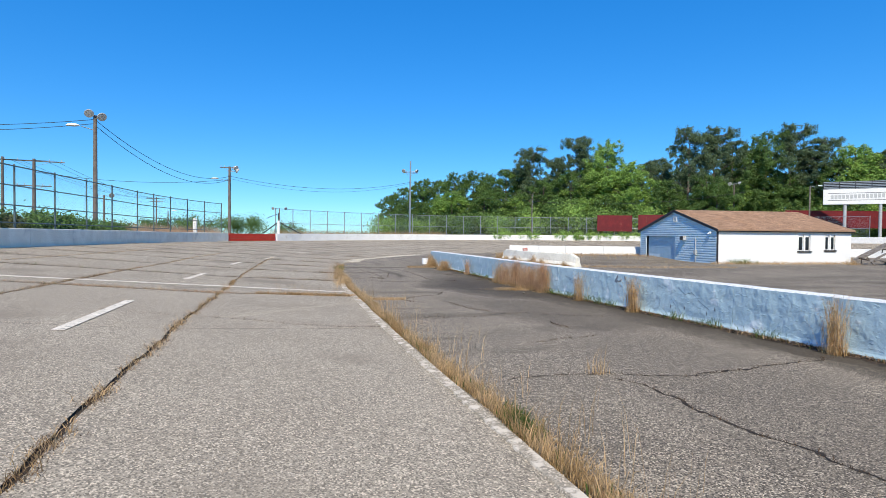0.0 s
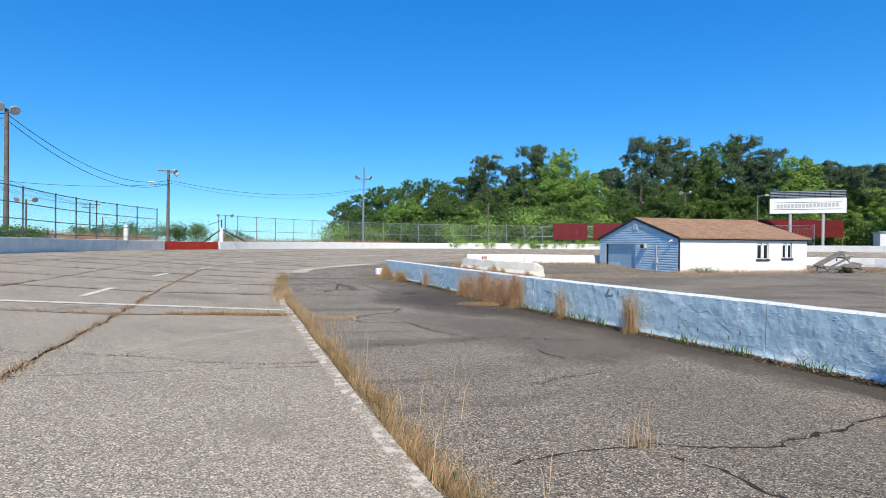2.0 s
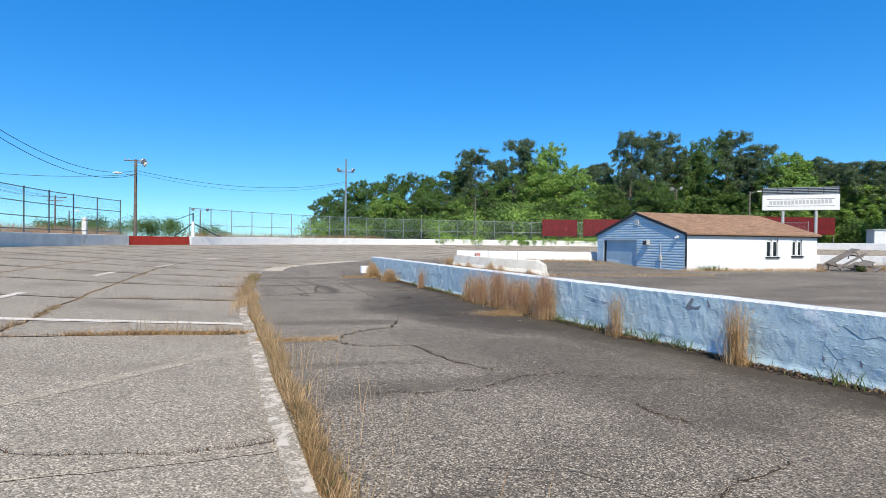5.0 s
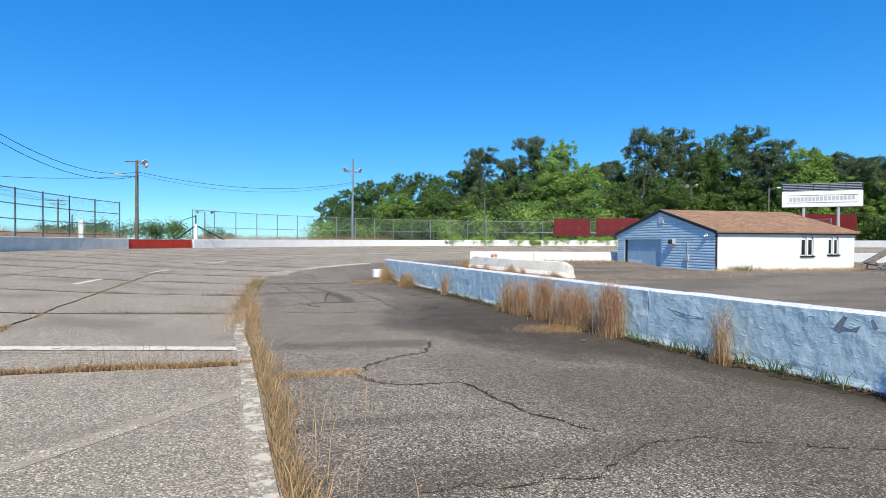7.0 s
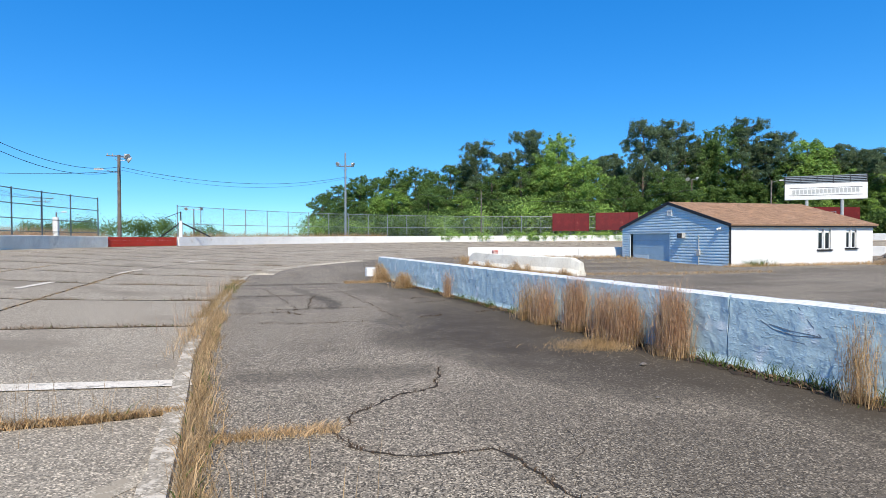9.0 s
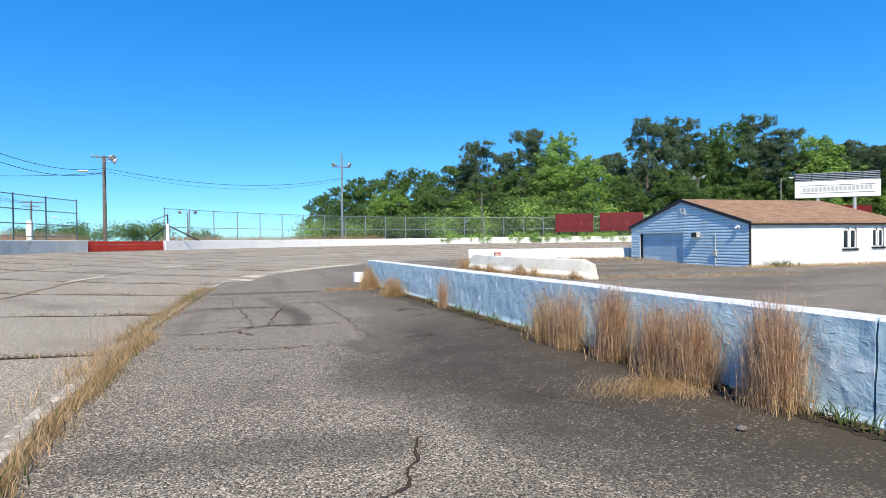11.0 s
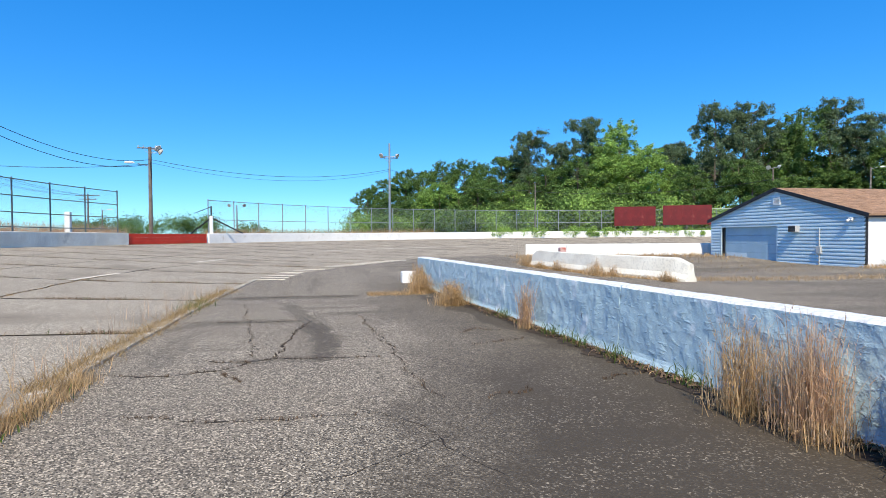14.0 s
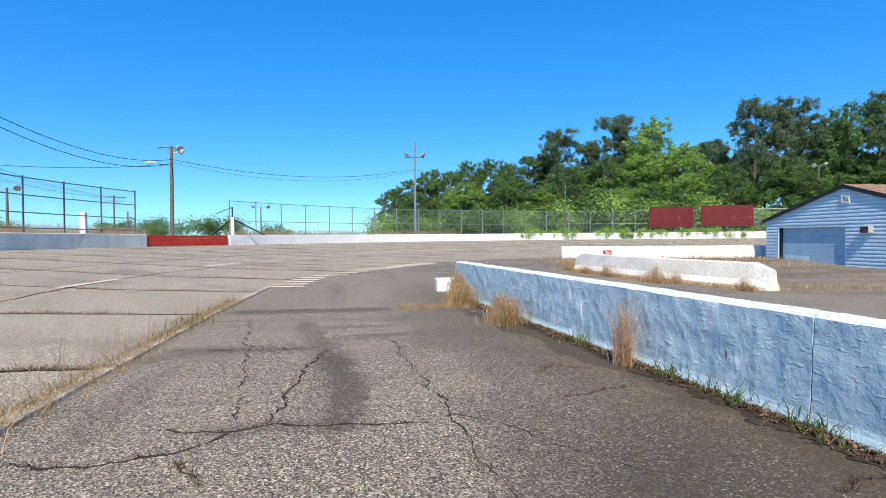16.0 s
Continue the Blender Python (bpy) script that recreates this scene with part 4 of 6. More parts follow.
def plant(kind, x, y, top, wide=1.0):
    i = rnd.randrange(4)
    az, far = math.degrees(math.atan2(x, y)), math.hypot(x, y)
    if 37 < az < 53 and far < 124:
        x, y, top = x * 124 / far, y * 124 / far, 1.6 + (top - 1.6) * 124 / far
    z = height(x, y) - 0.1
    h = (top - z) / 20.0
    m = pose(x, y, z, 0, 0, rnd.uniform(0, 360))
    base = stock[kind][i]
    if (kind, i) not in used:
        used.add((kind, i))
        t = base
        t.matrix_basis = m
    else:
        t = copy_thing(base, m)
    w = ((0.55 * h + 0.45) if h > 0.5 else h * 1.25) * wide * rnd.uniform(0.9, 1.1)
    t.scale = (w, w, h)
    return t


for kind, rows in (("pine", PINES), ("broad", BROAD), ("light", LIGHT)):
    for x, y, top in rows:
        plant(kind, x, y, top, 0.88 if kind == "pine" else 1.2 if kind == "light" else 1.1)
# the wood's deeper rows
for i in range(44):
    a = radians(rnd.uniform(9.5, 62))
    d = rnd.uniform(124, 150)
    top = 10.5 + 6.5 * smooth01((math.degrees(a) - 6) / 20) + rnd.uniform(-2, 2)
    plant("pine" if rnd.random() < 0.55 else "broad", d * math.sin(a), d * math.cos(a), top - 1.0, 1.1)
# understorey along the wood's edge
for i in range(34):
    a = radians(5 + i * 1.65 + rnd.uniform(-.5, .5))
    d = rnd.uniform(107, 113)
    plant("light" if rnd.random() < 0.3 else "broad", d * math.sin(a) + 0.9, d * math.cos(a) + 0.8, rnd.uniform(7, 11.5), 1.25)
def bush(name, x, y, w, h, seed, mat, label, z=None):
    r = random.Random(seed)
    cl = []
    for _ in range(10):
        cl.append((r.uniform(-w, w) * 0.6, r.uniform(-w, w) * 0.4, h * r.uniform(0.25, 0.75), h * r.uniform(0.25, 0.42)))
    vs, fs = leaf_cloud(r, cl, 900 / max(0.4, h) ** 1.2, 0.05 + 0.018 * h, 0.9, 0.5)
    limbs = [((0, 0, 0), (c[0], c[1], c[2]), 0.03, 0.01) for c in cl[:5]]
    t = thing(name, label, "bush", "bushes at the outer wall", at=(x, y, height(x, y) if z is None else z))
    part_mesh("stem", limb_mesh("stem", limbs, M["bark"]), t)
    tagged(part_mesh("foliage", mesh_of("foliage", vs, fs, mat), t), kind="stuff")
    return t


# small trees beyond the gate
for x, y, top in ((-38, 122, 5.6), (-33, 124, 6.0), (-29, 121, 5.4), (-24, 123, 6.2), (-19.5, 124, 6.1), (-42, 125, 5.0), (-12, 132, 5.0), (-48, 112, 5.2), (-56, 100, 4.8)):
    bush("bush", x, y, 4.5, top - 1.6, int(x * -10), M["leaf"], "distant round green tree crown beyond the gate")


# undergrowth along the wood's edge
for i in range(46):
    a = radians(4 + i * 1.22 + rnd.uniform(-.4, .4))
    d = rnd.uniform(103, 109) if i < 27 else rnd.uniform(118, 122)
    x, y = d * math.sin(a), d * math.cos(a)
    if math.hypot(x - CX, y - CY) < R_OUT + 5:
        q = Vector((x - CX, y - CY)).normalized() * (R_OUT + 6)
        x, y = CX + q.x, CY + q.y
    bush("bush", x, y, 3.2, rnd.uniform(3.0, 6.5), 100 + i, M["leaf" if i % 3 else "leaf_light"], "green undergrowth bush at the edge of the wood")
for i in range(20):
    y = 26 + i * 1.25
    green = 33 < y < 47
    bush("bush", X_OUT - 1.6 - rnd.uniform(0, 1.2), y, 1.5, (1.5 if green else 1.1) * rnd.uniform(0.8, 1.25), 200 + i, M["leaf" if green else "bush"],
         "overgrown green bush behind the outer wall" if green else "scrubby brownish bush behind the outer wall")
for i in (2, 3, 5, 6, 8, 11, 12, 14, 15, 16, 17, 18, 20, 21, 22, 23, 24, 25, 27):
    x, y = turn_xy(78 + i * 1.45, R_OUT + 0.42)
    bush("bush", x, y, 1.5, rnd.uniform(1.15, 1.7), 300 + i, M["leaf_light"], "green vine bush growing over the outer wall")

# ---- fence on the outer wall ----
def chain_panel(w, h, mat):
    vs, fs = [], []
    step, t = 0.17, 0.004

    def wire(a, b):
        k = len(vs)
        vs.extend([(a[0] - t, 0, a[1]), (a[0] + t, 0, a[1]), (b[0] + t, 0, b[1]), (b[0] - t, 0, b[1])])
        fs.append((k, k + 1, k + 2, k + 3))
    x = -h
    while x < w:
        x0, z0, x1, z1 = x, 0.0, x + h, h
        if x0 < 0:
            z0, x0 = -x0, 0.0
        if x1 > w:
            z1, x1 = h - (x1 - w), w
        if x1 > x0:
            wire((x0, z0), (x1, z1))
            wire((x0, h - z0), (x1, h - z1))
        x += step
    return mesh_of("chain_link", vs, fs, mat)


def fence(name, pts, h, base, label, rails, mesh_h, mat):
    t = thing(name, label, "fence")
    panels = {}
    n = len(pts)
    post = None
    for i, (x, y) in enumerate(pts):
        z = height(x, y)
        if post is None:
            bm = rods(((0, 0, 0), (0, 0, h), 0.045), n=8)
            bmesh.ops.create_uvsphere(bm, u_segments=8, v_segments=4, radius=0.055, matrix=Matrix.Translation((0, 0, h)))
            post = bpy.data.meshes.new("post")
            bm.to_mesh(post)
            bm.free()
            post.materials.append(mat)
        part_mesh("post", post, t, m=pose(x, y, z + base))
        if i < n - 1:
            x2, y2 = pts[i + 1]
            z2 = height(x2, y2)
            for r in rails:
                part("rail", rods(((x, y, z + base + r), (x2, y2, z2 + base + r), 0.03), n=6), mat, t)
            L = math.hypot(x2 - x, y2 - y)
            key = round(L, 1)
            if key not in panels:
                panels[key] = chain_panel(L, mesh_h, mat)
            m = Matrix.Translation((x, y, z + base + 0.02)) @ Matrix.Rotation(math.atan2(y2 - y, x2 - x), 4, 'Z')
            part_mesh("chain_link", panels[key], t, m=m)
    return t


left = [(X_OUT - 0.3, y) for y in np.arange(8, 44, 3.6)] + [turn_xy(a, R_OUT + 0.3) for a in np.linspace(1, GATE_A - 0.6, 6)]
fence("catch_fence", left, 3.75, 0.0, "tall grey chain link catch fence on the outer wall", (3.7, 2.8, 1.9, 1.1), 3.65, M["fence_dark"])
right = [turn_xy(a, R_OUT + 1.1) for a in np.arange(GATE_B + 1.5, 152, 3.75)]
fence("chain_link_fence", right, 3.75, 0.0, "grey galvanised chain link fence round the turn", (3.7, 2.0), 3.65, M["steel"])

# ---- gate ----
ga, gb = Vector(turn_xy(GATE_A + 0.25)), Vector(turn_xy(GATE_B - 0.25))
gate = thing("gate", "closed red painted plank gate in the outer wall", "gate", at=(ga.x, ga.y, height(*ga) + 0.03), turn=math.degrees(math.atan2(gb.y - ga.y, gb.x - ga.x)))
gl = (gb - ga).length
for i in range(3):
    part("plank", boxes((0, gl, -0.05, 0.0, 0.0 + i * 0.255, 0.25 + i * 0.255), bev=0.01), M["red"], gate)
for i in range(4):
    part("brace", boxes((0.2 + i * (gl - 0.5) / 3, 0.3 + i * (gl - 0.5) / 3, 0.0, 0.06, 0.0, 0.76)), M["red"], gate)
gp = thing("gate_post", "white gate post with dark diagonal stays", "post", at=(gb.x + 0.3, gb.y + 0.6, height(*gb)))
part("shaft", boxes((-0.13, 0.13, -0.13, 0.13, 0, 2.35), bev=0.02), M["white"], gp)
part("pipe", rods(((0, 0, 2.3), (0, 0, 3.2), 0.06), ((0, 0, 3.15), (-1.4, 0.2, 2.6), 0.03)), M["wire"], gp, "dark steel pipe")
part("stay", rods(((0, 0, 2.2), (-1.9, 1.0, 0.85), 0.06)), M["wire"], gp)
part("stay", rods(((0, 0, 2.2), (2.4, 1.2, 0.85), 0.06)), M["wire"], gp)
wp = thing("marker_post", "short white post behind the outer wall", "post", at=(*turn_xy(14.5, R_OUT + 0.6), 0.9))
part("shaft", boxes((-0.16, 0.16, -0.16, 0.16, 0, 2.2), bev=0.03), M["white"], wp)

# ---- poles ----
def flood(bm, p, a, r=0.32):
    p = Vector(p)
    d = Vector((math.cos(a) * 0.85, math.sin(a) * 0.85, -0.5)).normalized()
    rod(bm, p - d * 0.2, p + d * 0.08, r * 0.45, r, 14)
    rod(bm, p + d * 0.08, p + d * 0.14, r, r * 0.96, 14)


def pole(x, y, top, r, label, floods=(), arm=None, cross=(), z=None, mat="pole"):
    z = height(x, y) - 0.2 if z is None else z
    t = thing("light_pole" if floods or arm else "utility_pole", label, "pole", at=(x, y, z))
    h = top - z
    part("shaft", rods(((0, 0, 0), (0.004 * h, 0, h), r, r * 0.72), n=12), M[mat], t)
    for dz, length, turn in cross:
        c, s = math.cos(turn) * length / 2, math.sin(turn) * length / 2
        part("crossarm", rods(((-c, -s, h - dz), (c, s, h - dz), 0.06), n=6), M["wood"], t)
        part("brace", rods(((-c * .6, -s * .6, h - dz), (0, 0, h - dz - 0.6), 0.02), ((c * .6, s * .6, h - dz), (0, 0, h - dz - 0.6), 0.02), n=5), M["steel"], t)
        for q in (-0.9, -0.5, 0.5, 0.9):
            part("insulator", rods(((c * q, s * q, h - dz + 0.05), (c * q, s * q, h - dz + 0.25), 0.05, 0.035), n=8), M["lamp"], t)
    for ox, oy, oz, a in floods:
        bm = bmesh.new()
        flood(bm, (ox, oy, h + oz), a)
        f = part("floodlight", bm, M["lamp"], t, "round grey floodlight head")
        part("bracket", rods(((0, 0, h + oz - 0.15), (ox, oy, h + oz - 0.1), 0.035), n=6), M["steel"], t)
    if arm:
        ox, oy, oz = arm
        part("lamp_arm", rods(((0, 0, h + oz - 0.25), (ox * 0.6, oy * 0.6, h + oz - 0.02), 0.03), n=6), M["steel"], t)
        bm = bmesh.new()
        bmesh.ops.create_uvsphere(bm, u_segments=12, v_segments=8, radius=1)
        for v in bm.verts:
            v.co = Vector((v.co.x * 0.48 + ox, v.co.y * 0.2 + oy, (v.co.z * 0.15 if v.co.z > 0 else v.co.z * 0.08) + h + oz))
        part("street_lamp_head", bm, M["white"], t, "white cobra head lamp")
    return t


pole(-17.6, 46, 10.3, 0.17, "dark wooden light pole with two round floodlights", ((-0.25, -0.3, 0.1, -1.2), (0.55, -0.2, -0.1, -0.9)), (-1.3, -0.4, -0.85))
pole(-13.9, 74.6, 10.1, 0.2, "weathered wooden light pole behind the red gate", ((0.75, -0.2, -0.15, -0.6), (0.95, 0, -0.45, 0.2)), (-1.6, -0.6, -1.6), ((0.12, 2.2, 0.0),))
pole(10.4, 90.4, 13.6, 0.17, "slim grey light pole with paired floodlights", ((-1.0, -0.2, -1.6, -2.4), (1.0, -0.2, -1.6, -0.7)), None, ((1.9, 2.4, 0.0),), mat="steel")
pole(32.7, 96.5, 9.2, 0.12, "bare pale pole behind the fence", mat="wood")
pole(65.4, 87.4, 11.0, 0.14, "wooden light pole with two white floodlights", ((-0.9, -0.2, 0.0, -2.2), (0.9, -0.2, 0.15, -0.8)))
pole(70.6, 77.0, 9.9, 0.13, "pale steel light pole by the sign", (), (1.6, -0.3, 0.0), mat="wood")
pole(-32.6, 67.9, 9.6, 0.2, "wooden utility pole with crossarms and cables", (), None, ((0.25, 5.6, 0.3), (2.9, 3.2, 0.3)))
pole(-35.0, 66.7, 9.6, 0.17, "bare leaning wooden utility pole")
pole(-36.2, 118.3, 8.8, 0.15, "distant wooden utility pole with crossarms", (), None, ((0.3, 3.4, 0.2), (0.9, 2.4, 0.2)))
pole(-29.7, 78.1, 6.5, 0.14, "distant light pole with two floodlights", ((-0.9, 0, 0, -2), (0.9, 0, 0, -1)))
pole(-34.0, 118, 6.2, 0.12, "short distant light pole", (), (1.2, 0, 0))
pole(-13, 118, 7.0, 0.12, "distant double light pole", ((-1.2, 0, 0, -2), (1.2, 0, 0, -1)))


def cable(a, b, sag, r=0.022):
    a, b = Vector(a), Vector(b)
    pts = [a.lerp(b, i / 18) - Vector((0, 0, sag * 4 * (i / 18) * (1 - i / 18))) for i in range(19)]
    bm = bmesh.new()
    for p, q in zip(pts, pts[1:]):
        rod(bm, p, q, r, r, 5)
    me = bpy.data.meshes.new("cable")
    bm.to_mesh(me)
    bm.free()
    me.materials.append(M["wire"])
    return tagged(new("cable", me), "thin sagging black overhead cable between poles", "cable", "overhead cables")


P1, P2, P3 = (-17.6, 46, 10.0), (-13.8, 74.6, 8.9), (10.4, 90.3, 10.2)
cable(P1, P2, 1.7)
cable((P1[0], P1[1], 9.6), (P2[0], P2[1], 8.5), 1.9)
cable(P2, P3, 1.3)
cable((P2[0], P2[1], 8.6), (P3[0], P3[1], 10.0), 1.5, 0.014)
cable((-46, 50, 10.8), P1, 0.9)
cable((-46, 50, 10.2), (P1[0], P1[1], 9.7), 0.9)
cable((-32.6, 67.9, 8.2), (P2[0], P2[1], 8.5), 0.7)
cable(P3, (32.7, 96.4, 8.2), 0.9)
cable((32.7, 96.4, 8.0), (66.5, 84.5, 9.6), 1.2)
for q in (-2.2, -1.2, 1.2, 2.2):
    cable((-32.6 + q, 67.9, 9.4), (-80 + q, 40, 11.5), 1.2)
    cable((-32.6 + q, 67.9, 9.4), (-36.2 + q * .6, 118.3, 8.5), 0.9, 0.016)

# ---- billboards ----
def billboard(x, y, w, z0, z1, turn, label):
    t = thing("billboard", label, "billboard", "maroon billboards", at=(x, y, 0), turn=turn)
    k = max(2, round(w / 1.22))
    for i in range(k):
        part("panel", boxes((i * w / k + 0.004, (i + 1) * w / k - 0.004, -0.03, 0.03, z0, z1)), M["maroon"], t)
    for i in range(3):
        xx = 0.2 + i * (w - 0.4) / 2
        part("post", boxes((xx - 0.06, xx + 0.06, 0.031, 0.15, height(x, y) - 0.3, z1 - 0.1)), M["wood"], t)
    return t


billboard(41.7, 89.35, 5.8, 2.72, 5.4, -10, "blank maroon painted billboard standing by the fence")
billboard(48.3, 87.95, 6.3, 2.8, 5.5, -24, "blank maroon painted billboard standing by the fence")
billboard(69.0, 80.0, 19, 3.5, 6.25, -9, "long blank faded maroon billboard below the sign")

SL, S0 = 10.0, 6.95
sg = thing("sign", "white billboard sign with outlined lettering and dark lattice top", "sign", at=(72.0, 76.0, 0), turn=-36.9)
part("panel", boxes((0, SL, -0.1, 0.1, S0, S0 + 2.3), bev=0.03), M["white"], sg, "white panel")
for i in range(17):
    part("letter_bar", boxes((0.95 + i * 0.48, 0.95 + i * 0.48 + 0.36, -0.115, -0.103, S0 + 0.8 + i * 0.012, S0 + 1.4 + i * 0.012)), M["lamp"], sg, "grey bar of unreadable lettering")
part("outline_rule", boxes((0.6, 9.4, -0.112, -0.104, S0 + 0.6, S0 + 0.66)), M["wire"], sg, "thin dark outline of the lettering")
part("outline_rule", boxes((0.6, 9.4, -0.112, -0.104, S0 + 1.66, S0 + 1.72)), M["wire"], sg, "thin dark outline of the lettering")
for i in range(5):
    part("lattice_rail", boxes((0, SL, 0.0, 0.08, S0 + 2.36 + i * 0.24, S0 + 2.47 + i * 0.24)), M["steel"], sg, "grey lattice rail")
for i in range(6):
    part("lattice_post", boxes((i * 1.98, i * 1.98 + 0.1, -0.02, 0.1, S0 + 2.3, S0 + 3.4)), M["wire"], sg)
part("lattice_back", boxes((0, SL, 0.3, 0.34, S0 + 2.3, S0 + 3.4)), M["black"], sg, "dark backing behind the lattice")
for xx in (2.8, 7.1):
    part("post", rods(((xx, 0.2, 0.3), (xx, 0.2, S0 + 0.1), 0.22), n=12), M["lamp"], sg)

# ---- grass, weeds and litter ----
def blades(rnd, spots, n, h, spread, lean=0.35, width=0.006):
    """Bent blades: spots is a function giving (x, y) for each."""
    vs, fs = [], []
    for _ in range(n):
        x, y = spots(rnd)
        z = height(x, y) - 0.005
        hh = h(rnd)
        a = rnd.random() * 6.283
        d = Vector((math.cos(a), math.sin(a), 0)) * hh * lean * rnd.uniform(0.2, 1.2)
        w = Vector((-math.sin(a + 1.2), math.cos(a + 1.2), 0)) * width * rnd.uniform(0.6, 1.4)
        p0 = Vector((x, y, z))
        p1 = p0 + d * 0.3 + Vector((0, 0, hh * 0.55))
        p2 = p0 + d + Vector((0, 0, hh * rnd.uniform(0.85, 1.0)))
        b = len(vs)
        vs += [p0 - w, p0 + w, p1 + w * 0.8, p1 - w * 0.8, p2]
        fs += [(b, b + 1, b + 2, b + 3), (b + 3, b + 2, b + 4)]
    return vs, fs


def stuff(name, vf, mat, label, category):
    return tagged(new(name, mesh_of(name, vf[0], vf[1], mat)), label, category, kind="stuff")


rnd = random.Random(21)


def kerb_spot(r):
    y = 0.5 + 22.3 * r.random() ** 1.15
    wide = 0.105 * (1.0 + 0.55 * noise.noise(Vector((y * 1.4, 2.2, 0)))) * (1.15 if y < 7 else 0.85)
    return kerb_x(y) + 0.012 + abs(r.gauss(0, wide)) + 0.02 * math.sin(y * 2.3), y


def kerb_h(r):
    return r.uniform(0.04, 0.16) if r.random() < 0.9 else r.uniform(0.14, 0.34)


stuff("kerb_grass", blades(rnd, kerb_spot, 15000, kerb_h, 0, 0.62, 0.0027), M["dry"], "dry straw coloured grass growing along the track edge", "grass")
stuff("kerb_grass", blades(rnd, kerb_spot, 13000, lambda r: r.uniform(0.02, 0.10), 0, 1.2, 0.0032), M["dry_olive"], "low olive brown thatch of grass along the track edge", "grass")
stuff("kerb_grass", blades(rnd, kerb_spot, 500, lambda r: r.uniform(0.05, 0.16), 0, 0.5), M["green"], "sparse green grass among the dry grass", "grass")
stuff("kerb_grass", blades(rnd, lambda r: (kerb_x(5.5) + 0.14 + r.gauss(0, .05), 5.5 + r.gauss(0, .16)), 420, lambda r: r.uniform(.06, .2), 0, 0.6, .003), M["green"], "fresh green tuft in the dry grass at the track edge", "grass")


def far_kerb_spot(r):
    y = 22.3 + 10.0 * r.random() ** 1.2
    thick = 0.11 * (0.5 + 0.5 * noise.noise(Vector((0, y * 0.8, 3))) + 0.35)
    return kerb_x(y) - 0.12 + r.gauss(0, thick), y


stuff("kerb_grass", blades(rnd, far_kerb_spot, 7500, lambda r: r.uniform(0.02, 0.09) if r.random() < .9 else r.uniform(.1, .3), 0, 1.2, 0.003), M["dry_olive"], "dry grass mat spilling over the track edge", "grass")
stuff("kerb_grass", blades(rnd, lambda r: (0.42 + r.gauss(0, .14), 28.6 + r.gauss(0, .5)), 160, lambda r: r.uniform(.06, .28), 0, 0.5, 0.004), M["green"], "green grass tuft at the track edge", "grass")
stuff("kerb_grass", blades(rnd, lambda r: (0.62 + r.gauss(0, .1), 20.8 + r.gauss(0, .9)), 700, lambda r: r.uniform(.08, .34), 0, 0.6, 0.0025), M["dry"], "taller dry grass at the track edge", "grass")


def joint_blades(k, n, hmax, s0, s1, seed):
    r = random.Random(seed)

    def spot(q):
        s = q.uniform(s0, s1)
        for _ in range(5):
            if noise.noise(Vector((s * 16, k * 5.1, 1.7))) + q.uniform(-.25, .45) > 0:
                break
            s = q.uniform(s0, s1)
        p = along(JOINTS[k] + wobble(k, s * 15) + skew(s) + q.gauss(0, 0.025), s)
        return p.x, p.y
    return blades(r, spot, n, lambda q: hmax * q.uniform(0.25, 1.0) * (1 if q.random() < .93 else 2.0), 0, 1.0, 0.004)


def merge(parts):
    vs, fs = [], []
    for v, f in parts:
        b = len(vs)
        vs += v
        fs += [tuple(i + b for i in q) for q in f]
    return vs, fs


k16 = JOINTS.index(16.2)
stuff("joint_grass", joint_blades(k16, 3000, 0.09, 0.0, 0.17, 5), M["dry"], "dry grass filling a transverse joint of the track", "grass")
stuff("joint_grass", joint_blades(k16, 1300, 0.08, 0.12, 0.6, 6), M["dry_red"], "brown weeds filling a transverse joint of the track", "grass")
stuff("joint_grass", merge([joint_blades(k, 700, 0.07, 0.0, 1.0, 30 + k) for k in range(k16, k16 + 9)] + [joint_blades(k, 420, 0.075, 0.0, 0.26, 60 + k) for k in range(k16 + 1, k16 + 7)]),
      M["weed_brown"], "brown withered weeds in the joints of the track", "grass")
stuff("joint_grass", merge([joint_blades(k, 160, 0.09, 0.0, 0.9, 80 + k) for k in range(k16, k16 + 9)]), M["green"], "green weeds in the joints of the track", "grass")


stuff("joint_weeds", merge([joint_blades(k, 420, 0.04, 0.0, 0.75, 230 + k) for k in range(k16, k16 + 9)]), M["litter"], "dark withered weeds low in the joints of the track", "grass")
stuff("joint_weeds", merge([joint_blades(k, 420, 0.13, 0.0, 1.0, 130 + k) for k in range(k16 + 9, k16 + 22)]), M["litter"], "dark withered weeds in the far joints of the track", "grass")


def lane_spot(c):
    def spot(q):
        u = q.uniform(2, 36)
        p = along(u, lane_edge(c, u) + (wobble(50 + c, u) + q.gauss(0, 0.03)) / 15)
        return p.x, p.y
    return spot


stuff("joint_grass", merge([blades(rnd, lane_spot(c), 1500, lambda q: q.uniform(0.01, 0.07), 0, 1.1, 0.004) for c in (1, 2, 3)]), M["dry"], "short dry grass in the lengthwise joints", "grass")



def rough_lane_spot(q):
    while True:
        u = 2 + 20 * q.random() ** 1.3
        if noise.noise(Vector((u * 1.3, 6.1, 0))) + q.uniform(-.3, .4) > 0:
            break
    p = along(u, lane_edge(2, u) + (wobble(52, u) + q.gauss(0, 0.045)) / 15)
    return p.x, p.y


